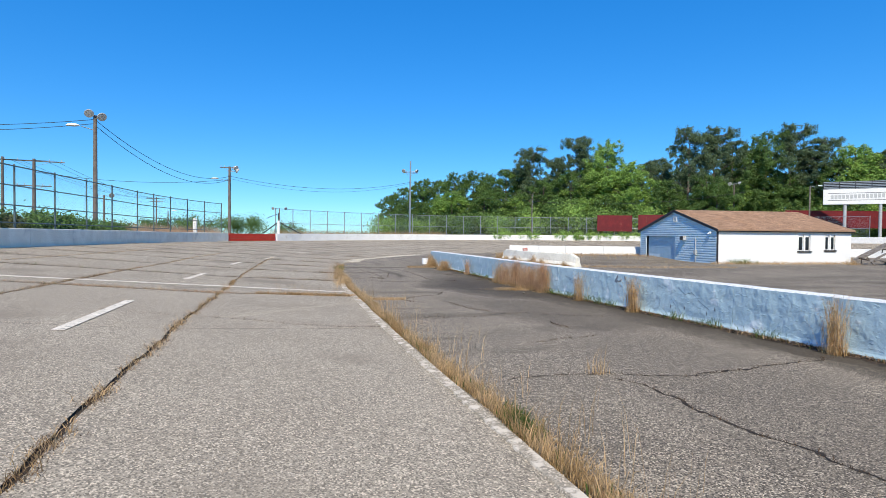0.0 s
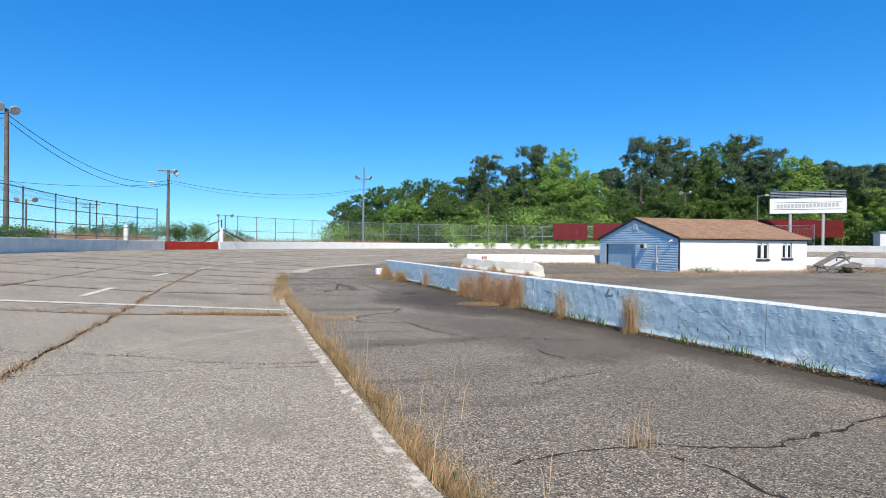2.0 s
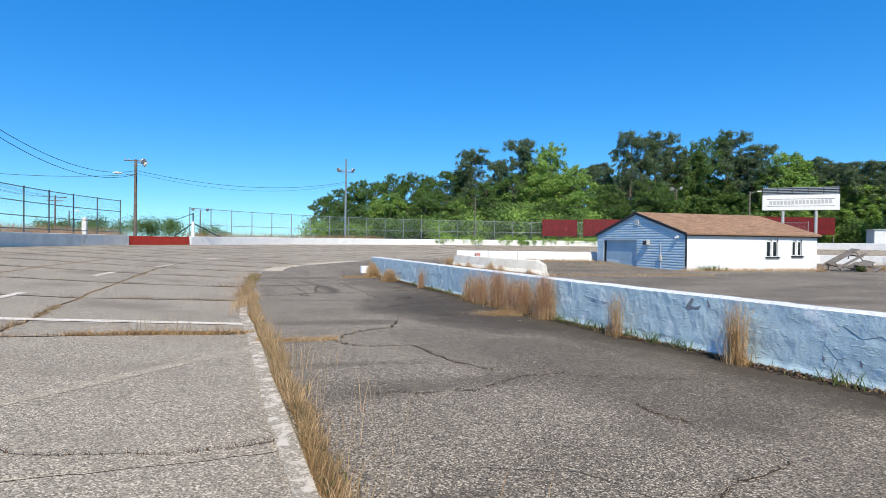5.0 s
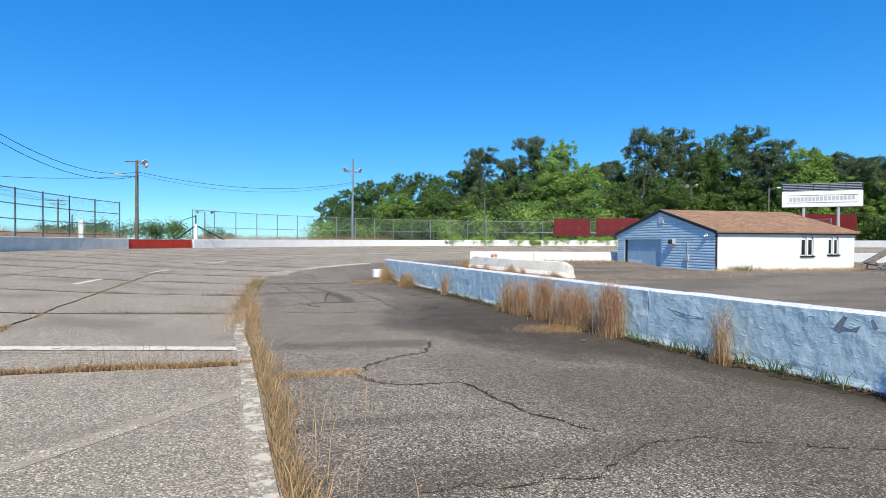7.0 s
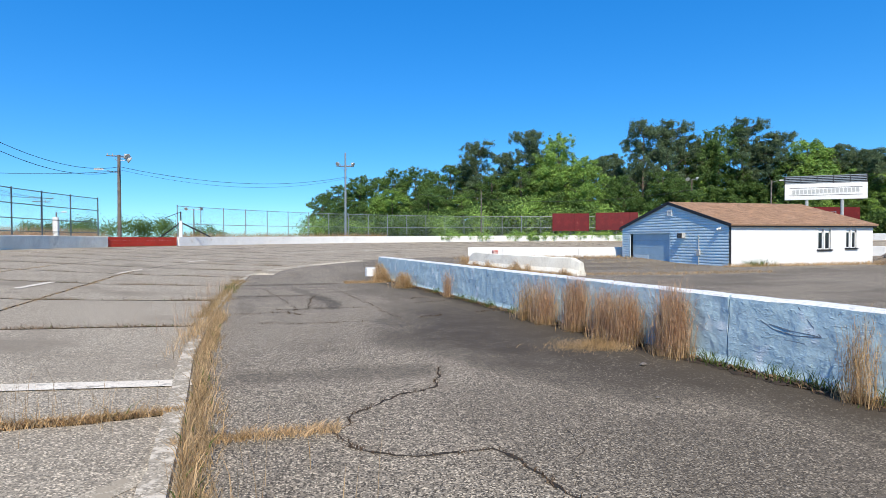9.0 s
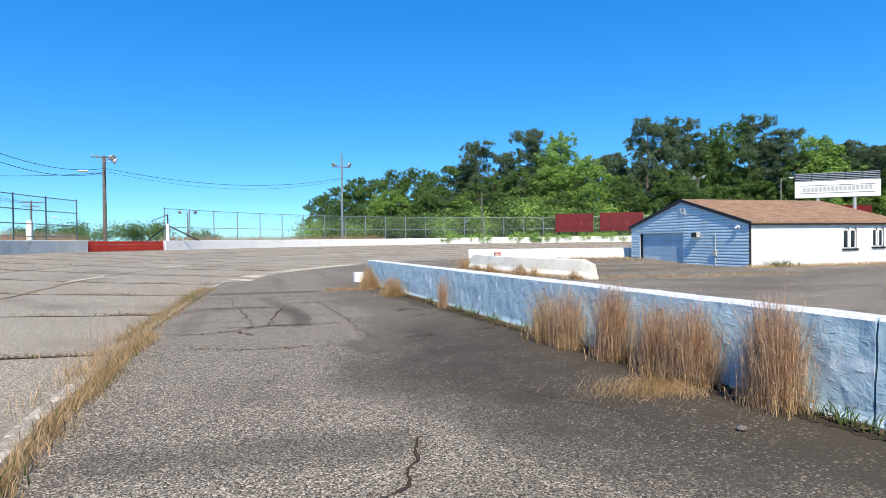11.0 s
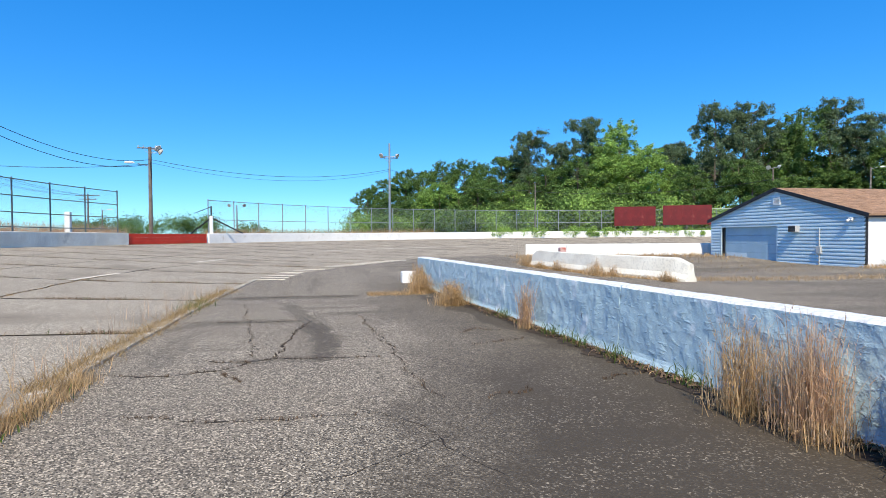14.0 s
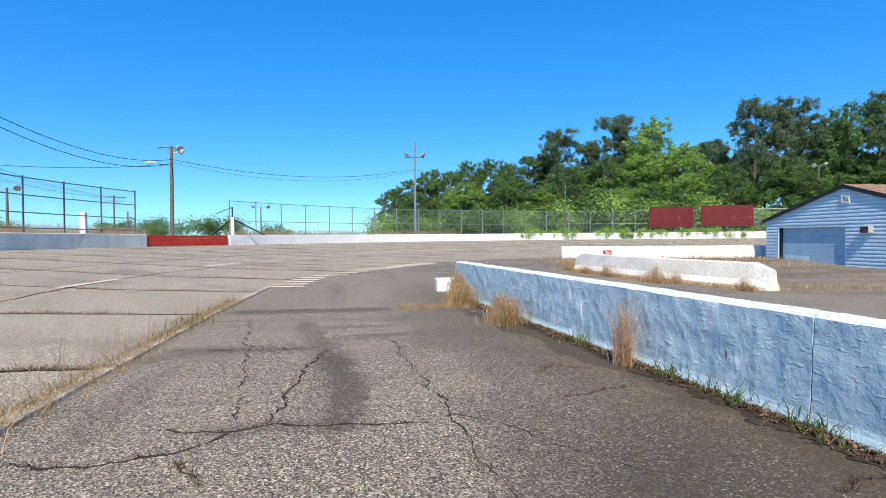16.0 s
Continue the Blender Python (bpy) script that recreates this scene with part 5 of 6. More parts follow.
def tuft_spot(q):
    while True:
        u = 3 + 16 * q.random() ** 1.2
        if noise.noise(Vector((u * 1.7, 9.1, 0))) + 0.35 * noise.noise(Vector((u * 5, 3.1, 0))) + q.uniform(-.22, .12) > 0:
            break
    p = along(u, lane_edge(1, u) + (wobble(51, u) + q.gauss(0, 0.05)) / 15)
    return p.x, p.y


stuff("joint_grass", blades(rnd, tuft_spot, 1300, lambda q: q.uniform(0.02, 0.10) if q.random() < .93 else q.uniform(.1, .24), 0, 1.0, 0.0026), M["dry"], "dry tufts along the lengthwise joint", "grass")
stuff("joint_weeds", blades(rnd, tuft_spot, 2400, lambda q: q.uniform(0.01, 0.05), 0, 1.6, 0.003), M["litter"], "brown thatch along the lengthwise joint", "grass")
stuff("joint_weeds", blades(rnd, rough_lane_spot, 1700, lambda q: q.uniform(0.015, 0.09), 0, 1.2, 0.003), M["litter"], "withered brown weeds in the lengthwise joint", "grass")
stuff("joint_weeds", blades(rnd, rough_lane_spot, 700, lambda q: q.uniform(0.02, 0.10), 0, 1.0, 0.003), M["dry_red"], "reddish dry weeds in the lengthwise joint", "grass")

# cracks in the pit road, with soil and a few stems in them
CRACKS = [
    [(3.97, 6.91), (4.17, 6.66), (4.21, 6.1), (4.2, 5.5), (4.24, 5.1), (4.42, 4.7), (4.5, 4.1), (4.55, 3.4)],
    [(2.7, 7.05), (3.24, 7.18), (3.93, 7.23), (4.4, 7.02), (4.9, 6.95), (5.6, 7.11), (6.3, 7.3), (7.55, 7.65)],
    [(2.25, 15.33), (2.4, 14.9), (2.62, 14.71), (3.06, 14.68), (3.31, 14.64), (3.45, 14.08), (3.62, 13.4), (3.76, 13.03), (3.95, 12.8)],
    [(2.3, 15.4), (2.61, 15.9), (2.97, 16.2), (3.35, 16.4), (3.6, 17.2)],
    [(0.76, 22.95), (1.2, 22.78), (1.6, 22.77), (1.96, 22.91), (2.14, 23.18)],
    [(1.67, 23.38), (1.87, 23.26), (2.4, 23.32), (2.9, 23.28), (3.6, 23.2)],
    [(2.4, 23.37), (2.49, 23.8), (2.49, 24.53), (2.52, 25.02), (2.7, 26.1)],
]
FAR_CRACKS = [
    [(1.5, 21.45), (1.83, 21.3), (2.3, 21.1), (2.75, 21.06), (3.27, 21.12)],
    [(3.99, 21.37), (3.9, 21.7), (3.86, 22.12), (3.83, 23.5), (3.76, 24.12), (3.67, 24.92), (3.5, 27)],
    [(2.1, 12.2), (2.72, 12.12), (3.35, 12.05), (4.13, 12.45), (4.62, 12.52), (5.3, 12.1), (6.1, 11.85)],
    [(3.71, 9.21), (4.25, 9.42), (4.97, 9.72)],
    [(4.74, 11.15), (4.73, 10.82), (4.83, 10.57)],
    [(0.78, 26.48), (1.74, 26.3), (2.16, 26.28), (2.55, 26.36)],
    [(1.26, 28.95), (1.73, 26.3), (1.96, 24.82), (2.17, 23.5)],
    [(0.74, 30.22), (1.55, 30.19), (2.34, 30.23), (3.2, 30.07), (4.4, 30.3)],
    [(1.95, 22.71), (2.1, 22.54), (2.2, 22.35)],
    [(4.86, 23.68), (5.18, 23.78), (5.61, 23.97)],
    [(4.9, 24.58), (5.19, 24.82), (5.5, 24.63)],
    [(4.4, 21.3), (4.6, 21.42), (4.82, 21.55)],
    [(5.65, 21.7), (5.87, 21.79), (6.05, 21.79)],
    [(0.8, 33.5), (2.4, 33.2), (4.2, 33.6)],
    [(1.1, 36.4), (2.6, 35.8), (3.9, 36.1)],
]
for i, line in enumerate(CRACKS + FAR_CRACKS):
    me = strip("crack", dense(line, 0.06, 0.09, i), 0.05 if i == 0 else 0.04 if i < len(CRACKS) else 0.019, M["crack"], 0.004, lambda t, i=i, m=len(line): max(0.08, 0.55 + 1.3 * noise.noise(Vector((t * 4 * m, i, 0)))) * (0.35 + 0.65 * math.sin(math.pi * min(1, max(0, t))) ** 0.5), 0.55, i)
    tagged(new("crack", me), "dark soil filled crack in the asphalt", "crack", "cracks in the pit road", "structure")
    pts = dense(line, 0.06, 0.09, i)
    stuff("crack_weeds", blades(random.Random(500 + i), lambda q: (lambda p: (p[0] + q.gauss(0, .015), p[1] + q.gauss(0, .015)))(q.choice(pts)), 30 * len(line), lambda q: q.uniform(.01, .05), 0, .9, .0035),
          M["litter"], "withered stems in an asphalt crack", "grass")
stuff("crack_grass", blades(rnd, lambda r: (r.uniform(1.1, 2.3), 15.38 + r.gauss(0, .06)), 1200, lambda r: r.uniform(.02, .1), 0, 1.2, .0035), M["dry"], "dry grass row along an asphalt crack", "grass")

# a weedy crack across the track slab
slab_crack = dense([(1.58, 11.0), (1.1, 10.84), (0.61, 10.74), (-0.19, 10.82), (-0.82, 11.1), (-2.2, 11.2), (-3.4, 11.5)], 0.06, 0.07, 41)
tagged(new("crack", strip("crack", slab_crack, 0.008, M["crack"], 0.005, lambda t: max(0.1, 0.5 + 1.1 * noise.noise(Vector((t * 11, 4, 0)))), 0.5, 41)), "thin weedy crack across the track slab", "crack", kind="structure")
stuff("crack_weeds", blades(random.Random(541), lambda q: (lambda p: (p[0] + q.gauss(0, .02), p[1] + q.gauss(0, .015)))(slab_crack[min(len(slab_crack) - 1, int(abs(q.gauss(0, .45)) * len(slab_crack)))]), 420, lambda q: q.uniform(.01, .05), 0, .9, .003),
      M["litter"], "withered stems in a crack of the track", "grass")

# hairline cracks wandering over the pit road
for i in range(22):
    q = random.Random(700 + i)
    x, y, a = q.uniform(1.6, 6.0), q.uniform(3, 40), q.choice((0, math.pi / 2)) + q.gauss(0, 0.4)
    pts = [(x, y)]
    for _ in range(q.randint(6, 22)):
        a += q.gauss(0, 0.22)
        x, y = x + math.cos(a) * 0.16, y + math.sin(a) * 0.16
        if kerb_x(y) + 0.3 < x < 5.6:
            pts.append((x, y))
    if len(pts) > 3:
        pts = dense(pts, 0.05, 0.06, i)
        me = strip("hairline_crack", pts, q.uniform(0.006, 0.012), M["crack"], 0.003, lambda t: 0.1 + 0.9 * math.sin(math.pi * t) * abs(math.sin(t * 17)), 0.6, i)
        tagged(new("hairline_crack", me), "fine dark crack in the asphalt", "crack", "cracks in the pit road", "structure")

# cracks wandering over the track's slabs
for i in range(30):
    q = random.Random(1700 + i)
    u, c = q.uniform(16, 75), q.uniform(0.02, 0.95)
    a, pts = q.choice((0.0, 0.2, 1.5)) + q.gauss(0, 0.25), []
    for _ in range(q.randint(12, 40)):
        a += q.gauss(0, 0.16)
        u, c = u + math.sin(a) * 0.2, c + math.cos(a) * 0.2 / 15
        if 0.0 < c < 1.0:
            pts.append(tuple(along(u, c)[:2]))
    if len(pts) > 4:
        me = strip("hairline_crack", dense(pts, 0.1, 0.05, i), q.uniform(0.012, 0.04), M["crack"], 0.008, lambda t: 0.2 + 0.8 * math.sin(math.pi * t) * abs(math.sin(t * 13)), 0.6, i)
        tagged(new("hairline_crack", me), "fine dark crack in the pale asphalt of the track", "crack", "cracks in the track", "structure")

# painted lines
def line_ob(name, pts, w, label, lift=0.011):
    return tagged(new(name, strip(name, dense(pts, 0.3), w, M["paint_line"], lift)), label, "road marking", kind="structure")


line_ob("start_line", [(0.98, 17.25), (-3.7, 16.75), (-7.6, 16.35), (-12.8, 15.8)], 0.27, "white painted line across the track")
for a, b in (((-3.08, 9.3), (-3.42, 12.85)), ((-3.86, 18.3), (-3.97, 20.9)), ((-4.25, 26.7), (-4.24, 28.9)), ((-3.75, 33.2), (-3.6, 36.2)), ((-2.9, 43), (-2.2, 46))):
    line_ob("lane_dash", [a, b], 0.17, "worn white lane dash on the track")
line_ob("lane_line", [tuple(along(u, 0.42)[:2]) for u in np.arange(62, 92, 1.5)], 0.18, "white lane line round the turn")
tagged(new("worn_line", strip("worn_line", dense([(1.1, 14.9), (0.3, 13.7), (-0.2, 12.9), (-1.3, 11.2)], 0.3), 0.17, M["worn_paint"], 0.0032)), "faint worn line on the track", "road marking", kind="structure")
rumble = thing("edge_bars", "row of short white bars along the inner track edge", "road marking", kind="structure")
bar = None
for i in range(19):
    u = 35.9 + i * 0.95
    p, q = along(u, 0.0), along(u + 0.2, 0.0)
    a = math.atan2(q.y - p.y, q.x - p.x)
    if bar is None:
        bm = boxes((-0.08, 0.08, -0.9, 0.02, -0.01, 0.006))
        bar = bpy.data.meshes.new("bar")
        bm.to_mesh(bar)
        bm.free()
        bar.materials.append(M["paint_line"])
    part_mesh("bar", bar, rumble, m=pose(p.x, p.y, p.z + 0.02, 0, 0, math.degrees(a)))


# tall dry clumps along the pit wall
def clump(x, y, w, h, n, mat, label, seed, along_wall=1.0):
    r = random.Random(seed)
    t = thing("dry_grass_clump", label, "grass", "dry clumps along the pit wall", at=(x, y, height(x, y)))

    def local(q):
        return q.gauss(0, w * 0.3), q.gauss(0, w * 0.4 * along_wall)
    vs, fs = [], []
    for _ in range(int(n * 3.2)):
        px, py = local(r)
        hh = h * r.uniform(0.5, 1.0) * (1.12 if r.random() < .1 else 1) * (1 - 0.4 * min(1.0, (math.hypot(px, py) / w) ** 1.5))
        a = r.random() * 6.283
        d = Vector((math.cos(a), math.sin(a), 0)) * hh * (r.uniform(0.02, 0.2) if r.random() < .85 else r.uniform(.2, .45))
        ww = Vector((-math.sin(a + 1), math.cos(a + 1), 0)) * r.uniform(0.001, 0.0021)
        p0, p1, p2 = Vector((px, py, -0.01)), Vector((px, py, hh * 0.5)) + d * 0.35, Vector((px, py, hh)) + d
        b = len(vs)
        vs += [p0 - ww, p0 + ww, p1 + ww, p1 - ww, p2 + ww * .4, p2 - ww * .4]
        fs += [(b, b + 1, b + 2, b + 3), (b + 3, b + 2, b + 4, b + 5)]
        for _ in range(6):
            q = p1.lerp(p2, r.uniform(-0.8, 1.0))
            e = q + Vector((r.gauss(0, .04), r.gauss(0, .04), r.uniform(-0.04, 0.08)))
            side = Vector((-(e - q).y, (e - q).x, 0)).normalized() * 0.0028
            b = len(vs)
            vs += [q - side, q + side, e]
            fs.append((b, b + 1, b + 2))
    tagged(part_mesh("reed_tuft", mesh_of("reed_tuft", vs, fs, mat), t), kind="stuff")
    vs, fs = [], []
    for _ in range(int(n * 1.8)):
        px, py = local(r)
        px, py = px * 1.25, py * 1.2
        a = r.random() * 6.283
        hh = r.uniform(.05, .22)
        d = Vector((math.cos(a), math.sin(a), 0)) * hh * r.uniform(.4, 1.2)
        ww = Vector((-math.sin(a), math.cos(a), 0)) * 0.003
        p0 = Vector((px, py, -0.01))
        p1 = p0 + d * .4 + Vector((0, 0, hh * .8))
        p2 = p0 + d + Vector((0, 0, hh * .75))
        b = len(vs)
        vs += [p0 - ww, p0 + ww, p1 + ww, p1 - ww, p2]
        fs += [(b, b + 1, b + 2, b + 3), (b + 3, b + 2, b + 4)]
    tagged(part_mesh("leaf_tuft", mesh_of("leaf_tuft", vs, fs, M["dry"]), t), kind="stuff")
    return t


tan, red = M["dry"], M["dry_red"]
CLUMPS = [(6.22, 20.5, 0.32, 0.85, 110, 0), (6.3, 19.95, 0.32, 0.9, 170, 1), (6.42, 19.1, 0.26, 1.0, 300, 1), (6.5, 18.4, 0.32, 0.84, 220, 1), (6.55, 17.9, 0.34, 0.85, 260, 1),
          (6.6, 17.0, 0.28, 1.0, 380, 1), (6.8, 14.75, 0.2, 0.9, 55, 0), (7.12, 12.5, 0.19, 0.92, 100, 0), (7.78, 7.85, 0.19, 0.98, 85, 0), (5.93, 24.75, 0.15, 0.82, 70, 1),
          (5.45, 27.9, 0.42, 0.55, 240, 0), (5.25, 30.5, 0.42, 0.55, 260, 0), (5.4, 31.9, 0.36, 0.72, 220, 0)]
for i, (x, y, w, h, n, k) in enumerate(CLUMPS):
    clump(x, y, w, h, n, red if k else tan, "tall reddish dry grass clump against the pit wall" if k else "tall straw coloured grass clump against the pit wall", 900 + i)
for i, (x, y, w, h, n) in enumerate(((12.6, 36, 0.8, 0.5, 220), (12.8, 39.5, 0.8, 0.55, 240), (12.5, 43, 0.9, 0.6, 240), (13.7, 33.2, 0.35, 0.4, 130), (12.85, 36.4, 0.34, 0.75, 130), (13.15, 35.7, 0.3, 0.5, 90), (12.35, 39.0, 0.4, 0.5, 120), (12.2, 40.6, 0.4, 0.45, 120), (12.1, 42.3, 0.35, 0.75, 100), (44.8, 38.2, 1.2, 0.8, 300), (46.6, 38.6, 1.2, 0.7, 240), (38.3, 37.6, 0.6, 0.6, 120))):
    clump(x, y, w * 0.7, h, n * 0.6, tan, "dry grass clump standing in the infield", 950 + i, 2.2)


def wall_face(y):
    return float(np.interp(y, [p[1] for p in WALL_XY], [p[0] for p in WALL_XY])) - 0.17


stuff("grass_mat", blades(rnd, lambda r: (6.35 - abs(r.gauss(0, .45)), 17.8 + r.gauss(0, .2)), 2600, lambda r: r.uniform(.02, .10), 0, 1.6, .002), tan, "flattened dry grass mat on the asphalt", "grass")
stuff("grass_mat", blades(rnd, lambda r: (3.9 + 1.4 * r.random(), 30.2 + r.gauss(0, .16)), 1300, lambda r: r.uniform(.03, .14), 0, 1.4, .003), tan, "low dry grass mat on the asphalt", "grass")


def foot_spot(r):
    y = r.uniform(4, 32)
    return wall_face(y) - abs(r.gauss(0, 0.14)) * (0.6 + 0.6 * noise.noise(Vector((y * .7, 1, 1)))), y


flakes_v, flakes_f = [], []
for _ in range(17000):
    x, y = foot_spot(rnd)
    z = height(x, y) + rnd.uniform(0.003, 0.035)
    a = rnd.random() * 6.28
    s = rnd.uniform(0.012, 0.04)
    u = Vector((math.cos(a), math.sin(a), rnd.uniform(-.5, .5))) * s
    w = Vector((-math.sin(a), math.cos(a), rnd.uniform(-.5, .5))) * s * 0.4
    p = Vector((x, y, z))
    b = len(flakes_v)
    flakes_v += [p - u, p - w, p + u, p + w]
    flakes_f.append((b, b + 1, b + 2, b + 3))
stuff("leaf_litter", (flakes_v, flakes_f), M["litter"], "brown leaf litter along the foot of the pit wall", "litter")
foot = strip("soil_strip", [(wall_face(y) - 0.12, y) for y in np.arange(3, 32.5, 0.05)], 0.34, M["soil"], 0.005, lambda t: 0.75 + 0.9 * noise.noise(Vector((t * 90, 1, 1))), 0.4, 4)
tagged(new("soil_strip", foot), "dark soil gathered along the pit wall", "soil", kind="structure")
stuff("wall_weeds", blades(rnd, foot_spot, 1300, lambda r: r.uniform(.02, .09) if r.random() < .93 else r.uniform(.08, .18), 0, .8, .004), M["green"], "green weeds along the foot of the pit wall", "weeds")
stuff("wall_weeds", blades(rnd, lambda r: (lambda y: (wall_face(y) - abs(r.gauss(0, .1)), y))(r.choice((14.1, 15.2, 16.1, 16.5, 21.3, 22.5, 23.4, 24.1, 10.4, 11.3, 9.2, 26, 28.6, 15.6, 14.6, 13.6)) + r.gauss(0, .16)), 1400, lambda r: r.uniform(.03, .24), 0, .7, .0045),
      M["green"], "leafy green weed tufts at the pit wall", "weeds")
stuff("wall_weeds", blades(rnd, foot_spot, 4200, lambda r: r.uniform(.02, .10), 0, 1.3, .004), tan, "short dry grass along the foot of the pit wall", "grass")

stuff("barrier_weeds", blades(rnd, lambda r: (lambda t: (float(np.interp(t, [33.3, 34.6, 37.2, 39.5, 42], [14.2, 13.7, 12.9, 12.5, 12.2])) - abs(r.gauss(0, .1)), t))(r.uniform(33.3, 42)), 2600, lambda r: r.uniform(.03, .2), 0, .8, .005), tan, "dry grass along the foot of the infield barrier", "grass")
stuff("barrier_weeds", blades(rnd, lambda r: (r.uniform(14.8, 26), 34.2 + r.gauss(0, .45)), 1500, lambda r: r.uniform(.03, .2), 0, .8, .007), tan, "dry grass strip on the infield asphalt", "grass")

# thin seed stems by the kerb
stuff("seed_stems", blades(rnd, lambda r: (kerb_x(y0 := r.uniform(2, 15)) + abs(r.gauss(0.1, .35)), y0), 240, lambda r: r.uniform(.25, .6), 0, .25, .0025), M["dry"], "thin pale seed stems by the track edge", "grass")
stuff("seed_stems", blades(rnd, lambda r: (r.uniform(-1.0, 0.8), 16.0 + r.gauss(0, .25)), 110, lambda r: r.uniform(.15, .45), 0, .25, .0015), M["dry"], "thin pale seed stems at a joint", "grass")
stuff("seed_stems", blades(rnd, lambda r: (3.86 + r.gauss(0, .06), 7.2 + r.gauss(0, .04)), 40, lambda r: r.uniform(.05, .4), 0, .4, .003), M["dry"], "thin pale weed tuft in an asphalt crack", "grass")

stuff("seed_stems", blades(rnd, lambda r: (kerb_x(y0 := r.uniform(20, 31)) - 0.15 - abs(r.gauss(0, .3)), y0), 150, lambda r: r.uniform(.25, .62), 0, .22, .0022), M["dry_red"], "thin reddish seed stems by the track edge", "grass")

# outer wall: dry stems on top of the bank behind it
def bank_spot(a0, a1):
    def spot(r):
        return turn_xy(r.uniform(a0, a1), R_OUT + r.uniform(0.6, 2.4))
    return spot


stuff("bank_grass", blades(rnd, bank_spot(33, 70), 5000, lambda r: r.uniform(.7, 1.5), 0, .3, .016), tan, "tall dry grass behind the outer wall", "grass")
stuff("bank_grass", blades(rnd, bank_spot(1, 22), 4000, lambda r: r.uniform(.7, 1.6), 0, .3, .014), red, "tall brown grass behind the outer wall", "grass")
stuff("bank_grass", blades(rnd, lambda r: (r.uniform(27.5, 40), 38.9 + r.gauss(0, .25)), 1500, lambda r: r.uniform(.08, .3), 0, .5, .01), tan, "dry grass fringe along the garage wall", "grass")
stuff("bank_grass", blades(rnd, lambda r: (r.uniform(14, 30), 50 + r.gauss(0, 2)), 2000, lambda r: r.uniform(.08, .3), 0, .5, .014), tan, "dry grass on the infield before the white wall", "grass")
stuff("wall_weeds", blades(rnd, lambda r: (r.uniform(29.0, 30.0) + abs(r.gauss(0, .9)), 39.05 + r.gauss(0, .14)), 150, lambda r: r.uniform(.08, .6), 0, 1.1, .016), M["green"], "leggy green weeds against the garage wall", "weeds")
stuff("infield_grass", blades(rnd, lambda r: (lambda a, b: (a, b + 1.5 * noise.noise(Vector((a * .3, 0, 0)))))(r.uniform(16, 27.5), r.choice((38.5, 41.5, 45.5)) + r.gauss(0, .8)), 900, lambda r: r.uniform(.03, .16), 0, 1.0, .008), M["dry_olive"], "dry grass patches in the infield", "grass")
bush("bush", 41.5, 37.2, 0.5, 0.45, 72, M["bush"], "small dry bush beside the picnic tables")

# white block at the end of the pit wall
bm = boxes((5.12, 5.68, 33.45, 33.9, -0.02, 0.34), bev=0.03)
blk = part("concrete_block", bm, M["white"], None)
tagged(blk, "small white concrete block at the wall end", "block")
bm = boxes((14.55, 14.9, 43.9, 44.2, height(14.7, 44) - 0.02, height(14.7, 44) + 0.86), bev=0.04)
rb = part("red_marker", bm, M["faded_red"], None)
tagged(rb, "small faded red marker block in the infield", "marker")
for x, y, s in ((5.9, 16.6, 0.035), (5.2, 15.4, 0.018), (5.6, 28.9, 0.06), (5.2, 29.2, 0.04)):
    bm = bmesh.new()
    bmesh.ops.create_icosphere(bm, subdivisions=2, radius=s)
    for v in bm.verts:
        v.co = Vector((v.co.x * 1.3, v.co.y, v.co.z * 0.6)) * (1 + 0.25 * noise.noise(v.co * 20 + Vector((x, y, 0))))
    st = part("stone", bm, M["wood"], None)
    st.location = (x, y, height(x, y) + s * 0.45)
    tagged(st, "small grey stone lying on the asphalt", "stone", "loose stones")


# broken picnic tables beside the garage
def picnic_table(label):
    t = thing("picnic_table", label, "picnic table", "broken picnic tables")
    for i in range(5):
        part("plank", boxes((-1.2, 1.2, -0.36 + i * 0.145, -0.36 + i * 0.145 + 0.135, 0.72, 0.76), bev=0.006), M["wood"], t)
    for sgn in (-1, 1):
        for j in range(2):
            part("seat_plank", boxes((-1.2, 1.2, sgn * 0.72 - 0.14 + j * 0.145, sgn * 0.72 - 0.01 + j * 0.145, 0.43, 0.47), bev=0.006), M["wood"], t)
        part("crossbar", boxes((sgn * 0.85 - 0.04, sgn * 0.85 + 0.0, -0.85, 0.85, 0.34, 0.43)), M["wood"], t)
        for q in (-1, 1):
            part("leg", rods(((sgn * 0.9, q * 0.62, 0.0), (sgn * 0.9, q * 0.22, 0.72), 0.055), n=4), M["wood"], t)
    return t


gz = height(42, 38)
a = picnic_table("weathered grey picnic table tipped against another")
a.matrix_basis = pose(40.9, 37.9, gz + 0.45, 6, -27, -10)
b = picnic_table("weathered grey picnic table standing askew")
b.matrix_basis = pose(42.9, 38.2, gz - 0.16, 14, -9, 22)

# sheds beyond the outer wall
def shed(x, y, w, d, h, turn, mat, label):
    t = thing("shed", label, "shed", "sheds behind the outer wall", at=(x, y, height(x, y) - 0.1), turn=turn)
    part("body", boxes((0, w, 0, d, 0, h)), mat, t)
    bm = boxes((-0.2, w + 0.2, -0.2, d + 0.2, h, h + 0.12), bev=0.03)
    part("roof", bm, M["lamp"], t)
    for i in range(int(w / 1.2)):
        part("batten", boxes((0.3 + i * 1.2, 0.38 + i * 1.2, -0.03, 0.0, 0, h)), mat, t)


shed(79.5, 64.5, 5.5, 4, 2.6, -40, M["white"], "low white shed behind the outer wall")
shed(85, 60.5, 5, 4, 3.6, -40, M["steel"], "grey metal shed behind the outer wall")

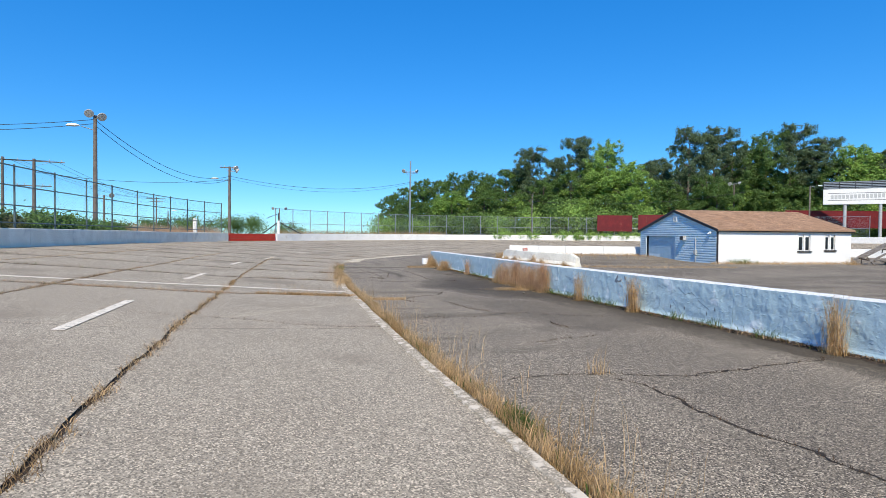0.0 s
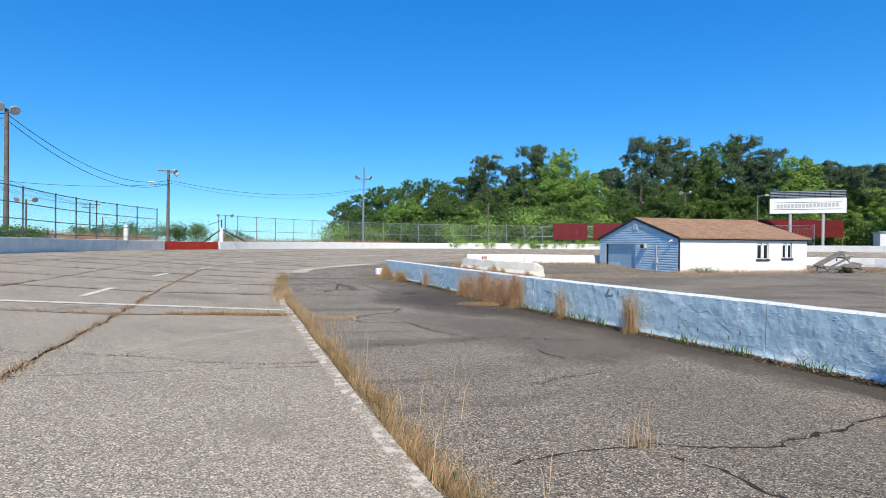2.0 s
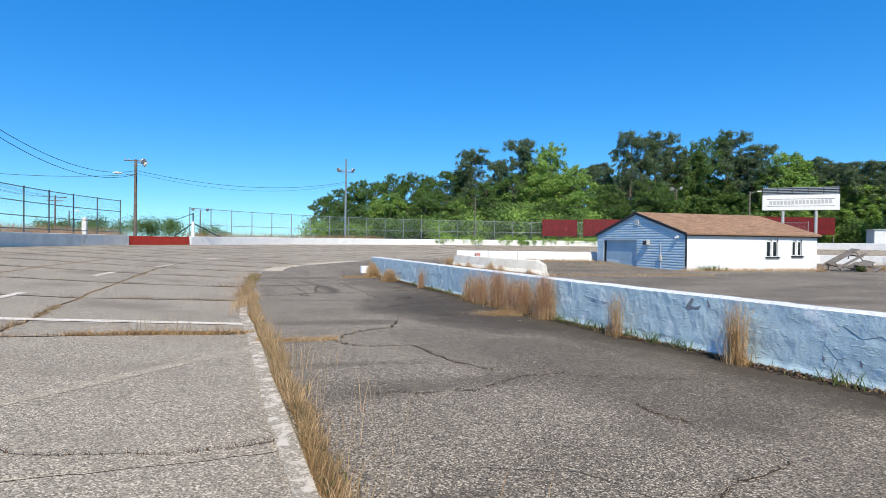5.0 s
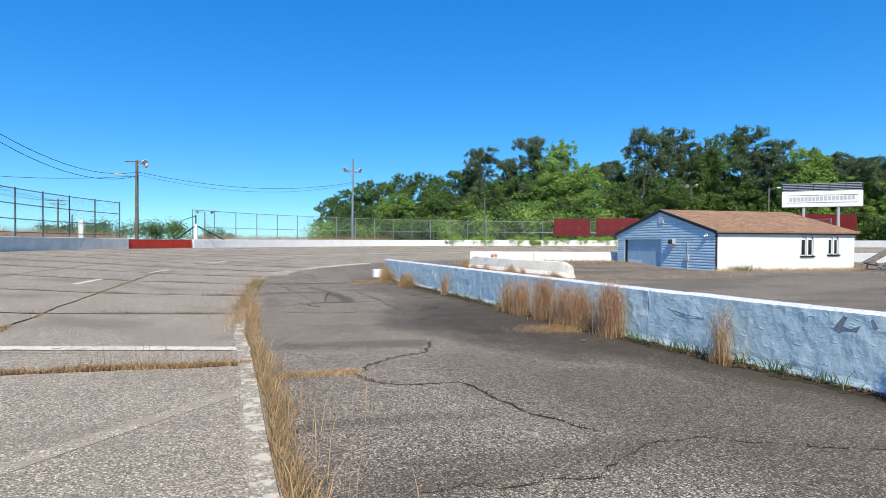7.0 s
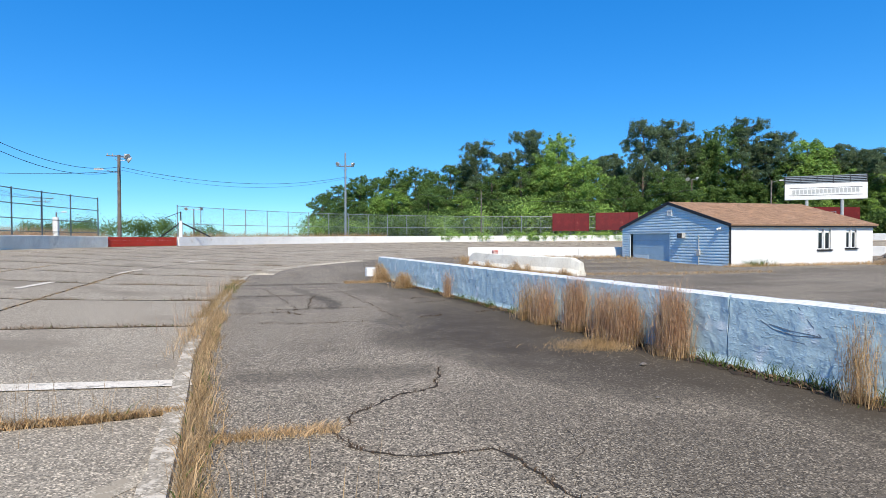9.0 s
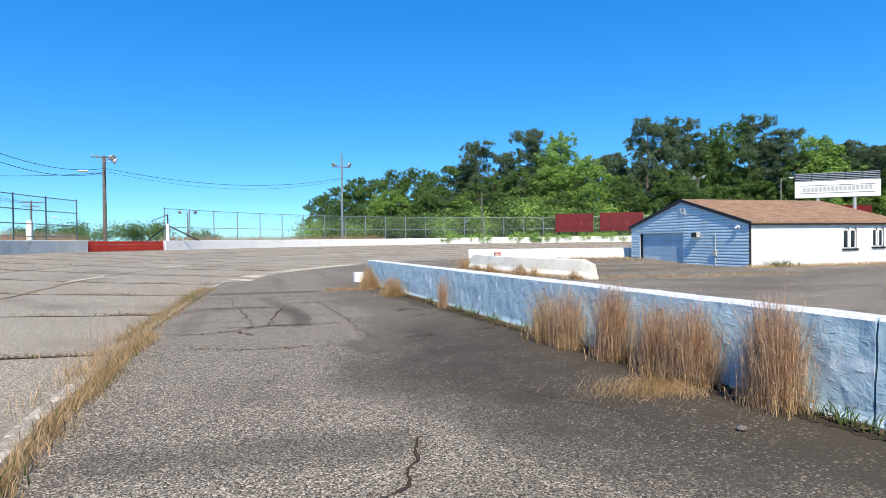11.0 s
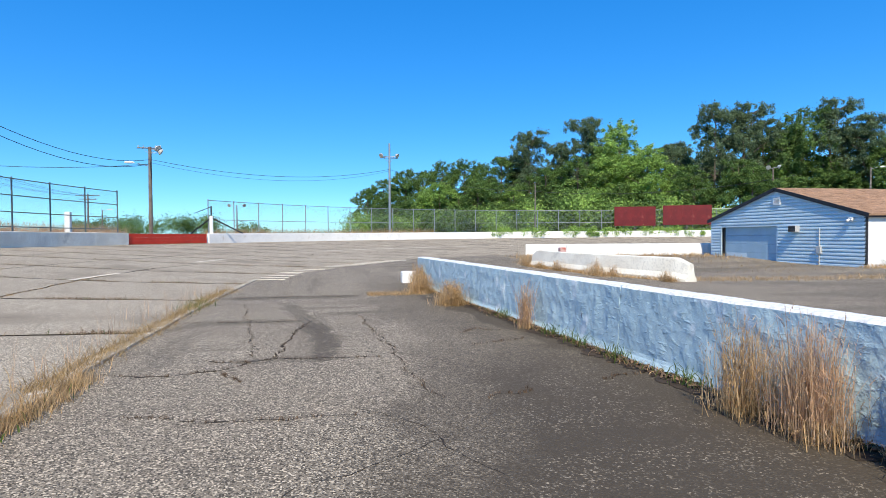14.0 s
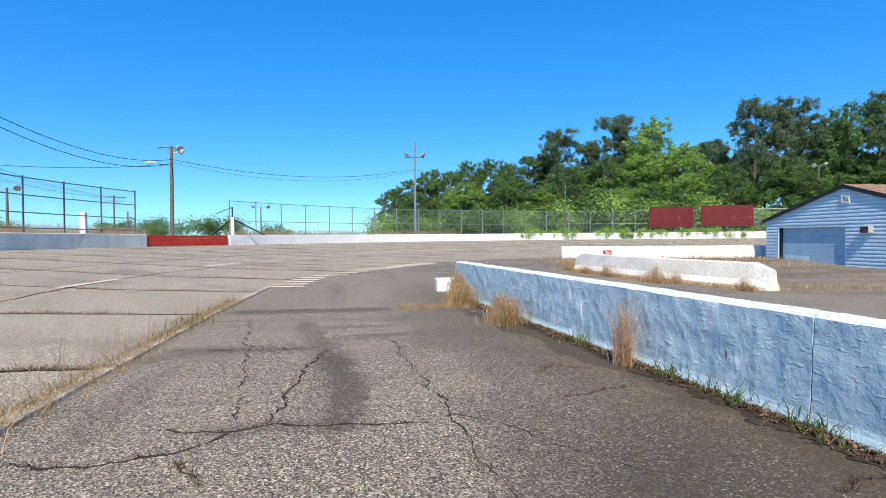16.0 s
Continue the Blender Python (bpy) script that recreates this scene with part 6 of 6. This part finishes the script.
# flaked paint and scribbles on the pit wall's face
M["flake"] = material("bare_concrete", (0.2, 0.235, 0.28), 0.9, 0, (0.15, 0.175, 0.21), 9, 60, 0.5, 60)


def on_face(y, z):
    """A point 3 mm proud of the lumpy face that looks at the track."""
    k = max(0, min(len(WALL_XY) - 2, sum(1 for p in WALL_XY if p[1] <= y) - 1))
    a, b = Vector(WALL_XY[k]), Vector(WALL_XY[k + 1])
    d = (b - a).normalized()
    q = Vector((d.y, -d.x))
    p = a + d * ((y - a.y) / d.y)
    lump = face_lump(p.x, p.y, z, k * 3.7)
    o = -0.168 + 0.033 * (z - 0.11) / 0.68 + lump - 0.003
    return Vector((p.x + q.x * o, p.y + q.y * o, z + height(p.x, p.y)))


def flake(y0, z0, pts):
    vs = [on_face(y0 + a, z0 + b) for a, b in pts]
    vs += [v + Vector((0.006, 0, 0)) for v in vs]
    n = len(pts)
    fs = [tuple(range(n))] + [(i, (i + 1) % n, n + (i + 1) % n, n + i) for i in range(n)]
    part_mesh("paint_flake", mesh_of("paint_flake", vs, fs, M["flake"]), pit_wall, "bare spot where paint has flaked off")


def scribble(y0, z0, pts, w=0.007):
    pts = [(y0 + a, z0 + b) for a, b in pts]
    for (a, b), (c, d) in zip(pts, pts[1:]):
        L = math.hypot(c - a, d - b)
        ny, nz = -(d - b) / L * w / 2, (c - a) / L * w / 2
        vs = [on_face(a + ny, b + nz), on_face(c + ny, d + nz), on_face(c - ny, d - nz), on_face(a - ny, b - nz)]
        vs += [v + Vector((0.006, 0, 0)) for v in vs]
        part_mesh("scratch", mesh_of("scratch", vs, [(0, 1, 2, 3), (0, 1, 5, 4), (2, 3, 7, 6), (1, 2, 6, 5), (3, 0, 4, 7)], M["flake"]), pit_wall, "dark scratch on the painted face")


flake(13.45, 0.62, [(0.16, -0.02), (0.06, 0.13), (0.02, 0.12), (0.06, 0.02), (-0.02, 0.0), (-0.12, 0.05), (-0.08, -0.03), (0.04, -0.03), (0.1, -0.06)])
flake(13.2, 0.64, [(0.0, 0.0), (0.04, 0.1), (0.02, 0.11), (-0.03, 0.02)])
scribble(15.6, 0.56, [(0.35, 0.02), (0.2, -0.06), (-0.05, -0.09), (-0.3, -0.07)])
scribble(15.6, 0.56, [(0.25, -0.01), (0.0, -0.05), (-0.22, -0.06), (-0.3, -0.07)])
scribble(15.6, 0.56, [(-0.05, 0.2), (-0.18, 0.05), (-0.3, -0.07)], 0.009)
scribble(15.6, 0.56, [(0.08, -0.15), (-0.14, -0.16)])
flake(18.55, 0.6, [(0.05, 0.0), (0.02, 0.05), (-0.03, 0.04), (-0.04, -0.03), (0.0, -0.05)])
scribble(10.9, 0.4, [(0.5, 0.24), (0.3, 0.12), (0.12, 0.18), (-0.1, 0.02), (-0.35, -0.1)], 0.005)
scribble(11.4, 0.3, [(0.2, 0.1), (0.05, -0.05), (0.08, -0.16)], 0.005)
for y0, z0 in ((11.6, 0.22), (11.2, 0.24), (10.6, 0.2), (10.4, 0.3), (23.5, 0.35)):
    flake(y0, z0, [(0.015, 0.0), (0.01, 0.06), (-0.005, 0.02), (-0.012, 0.03), (-0.01, -0.03)])
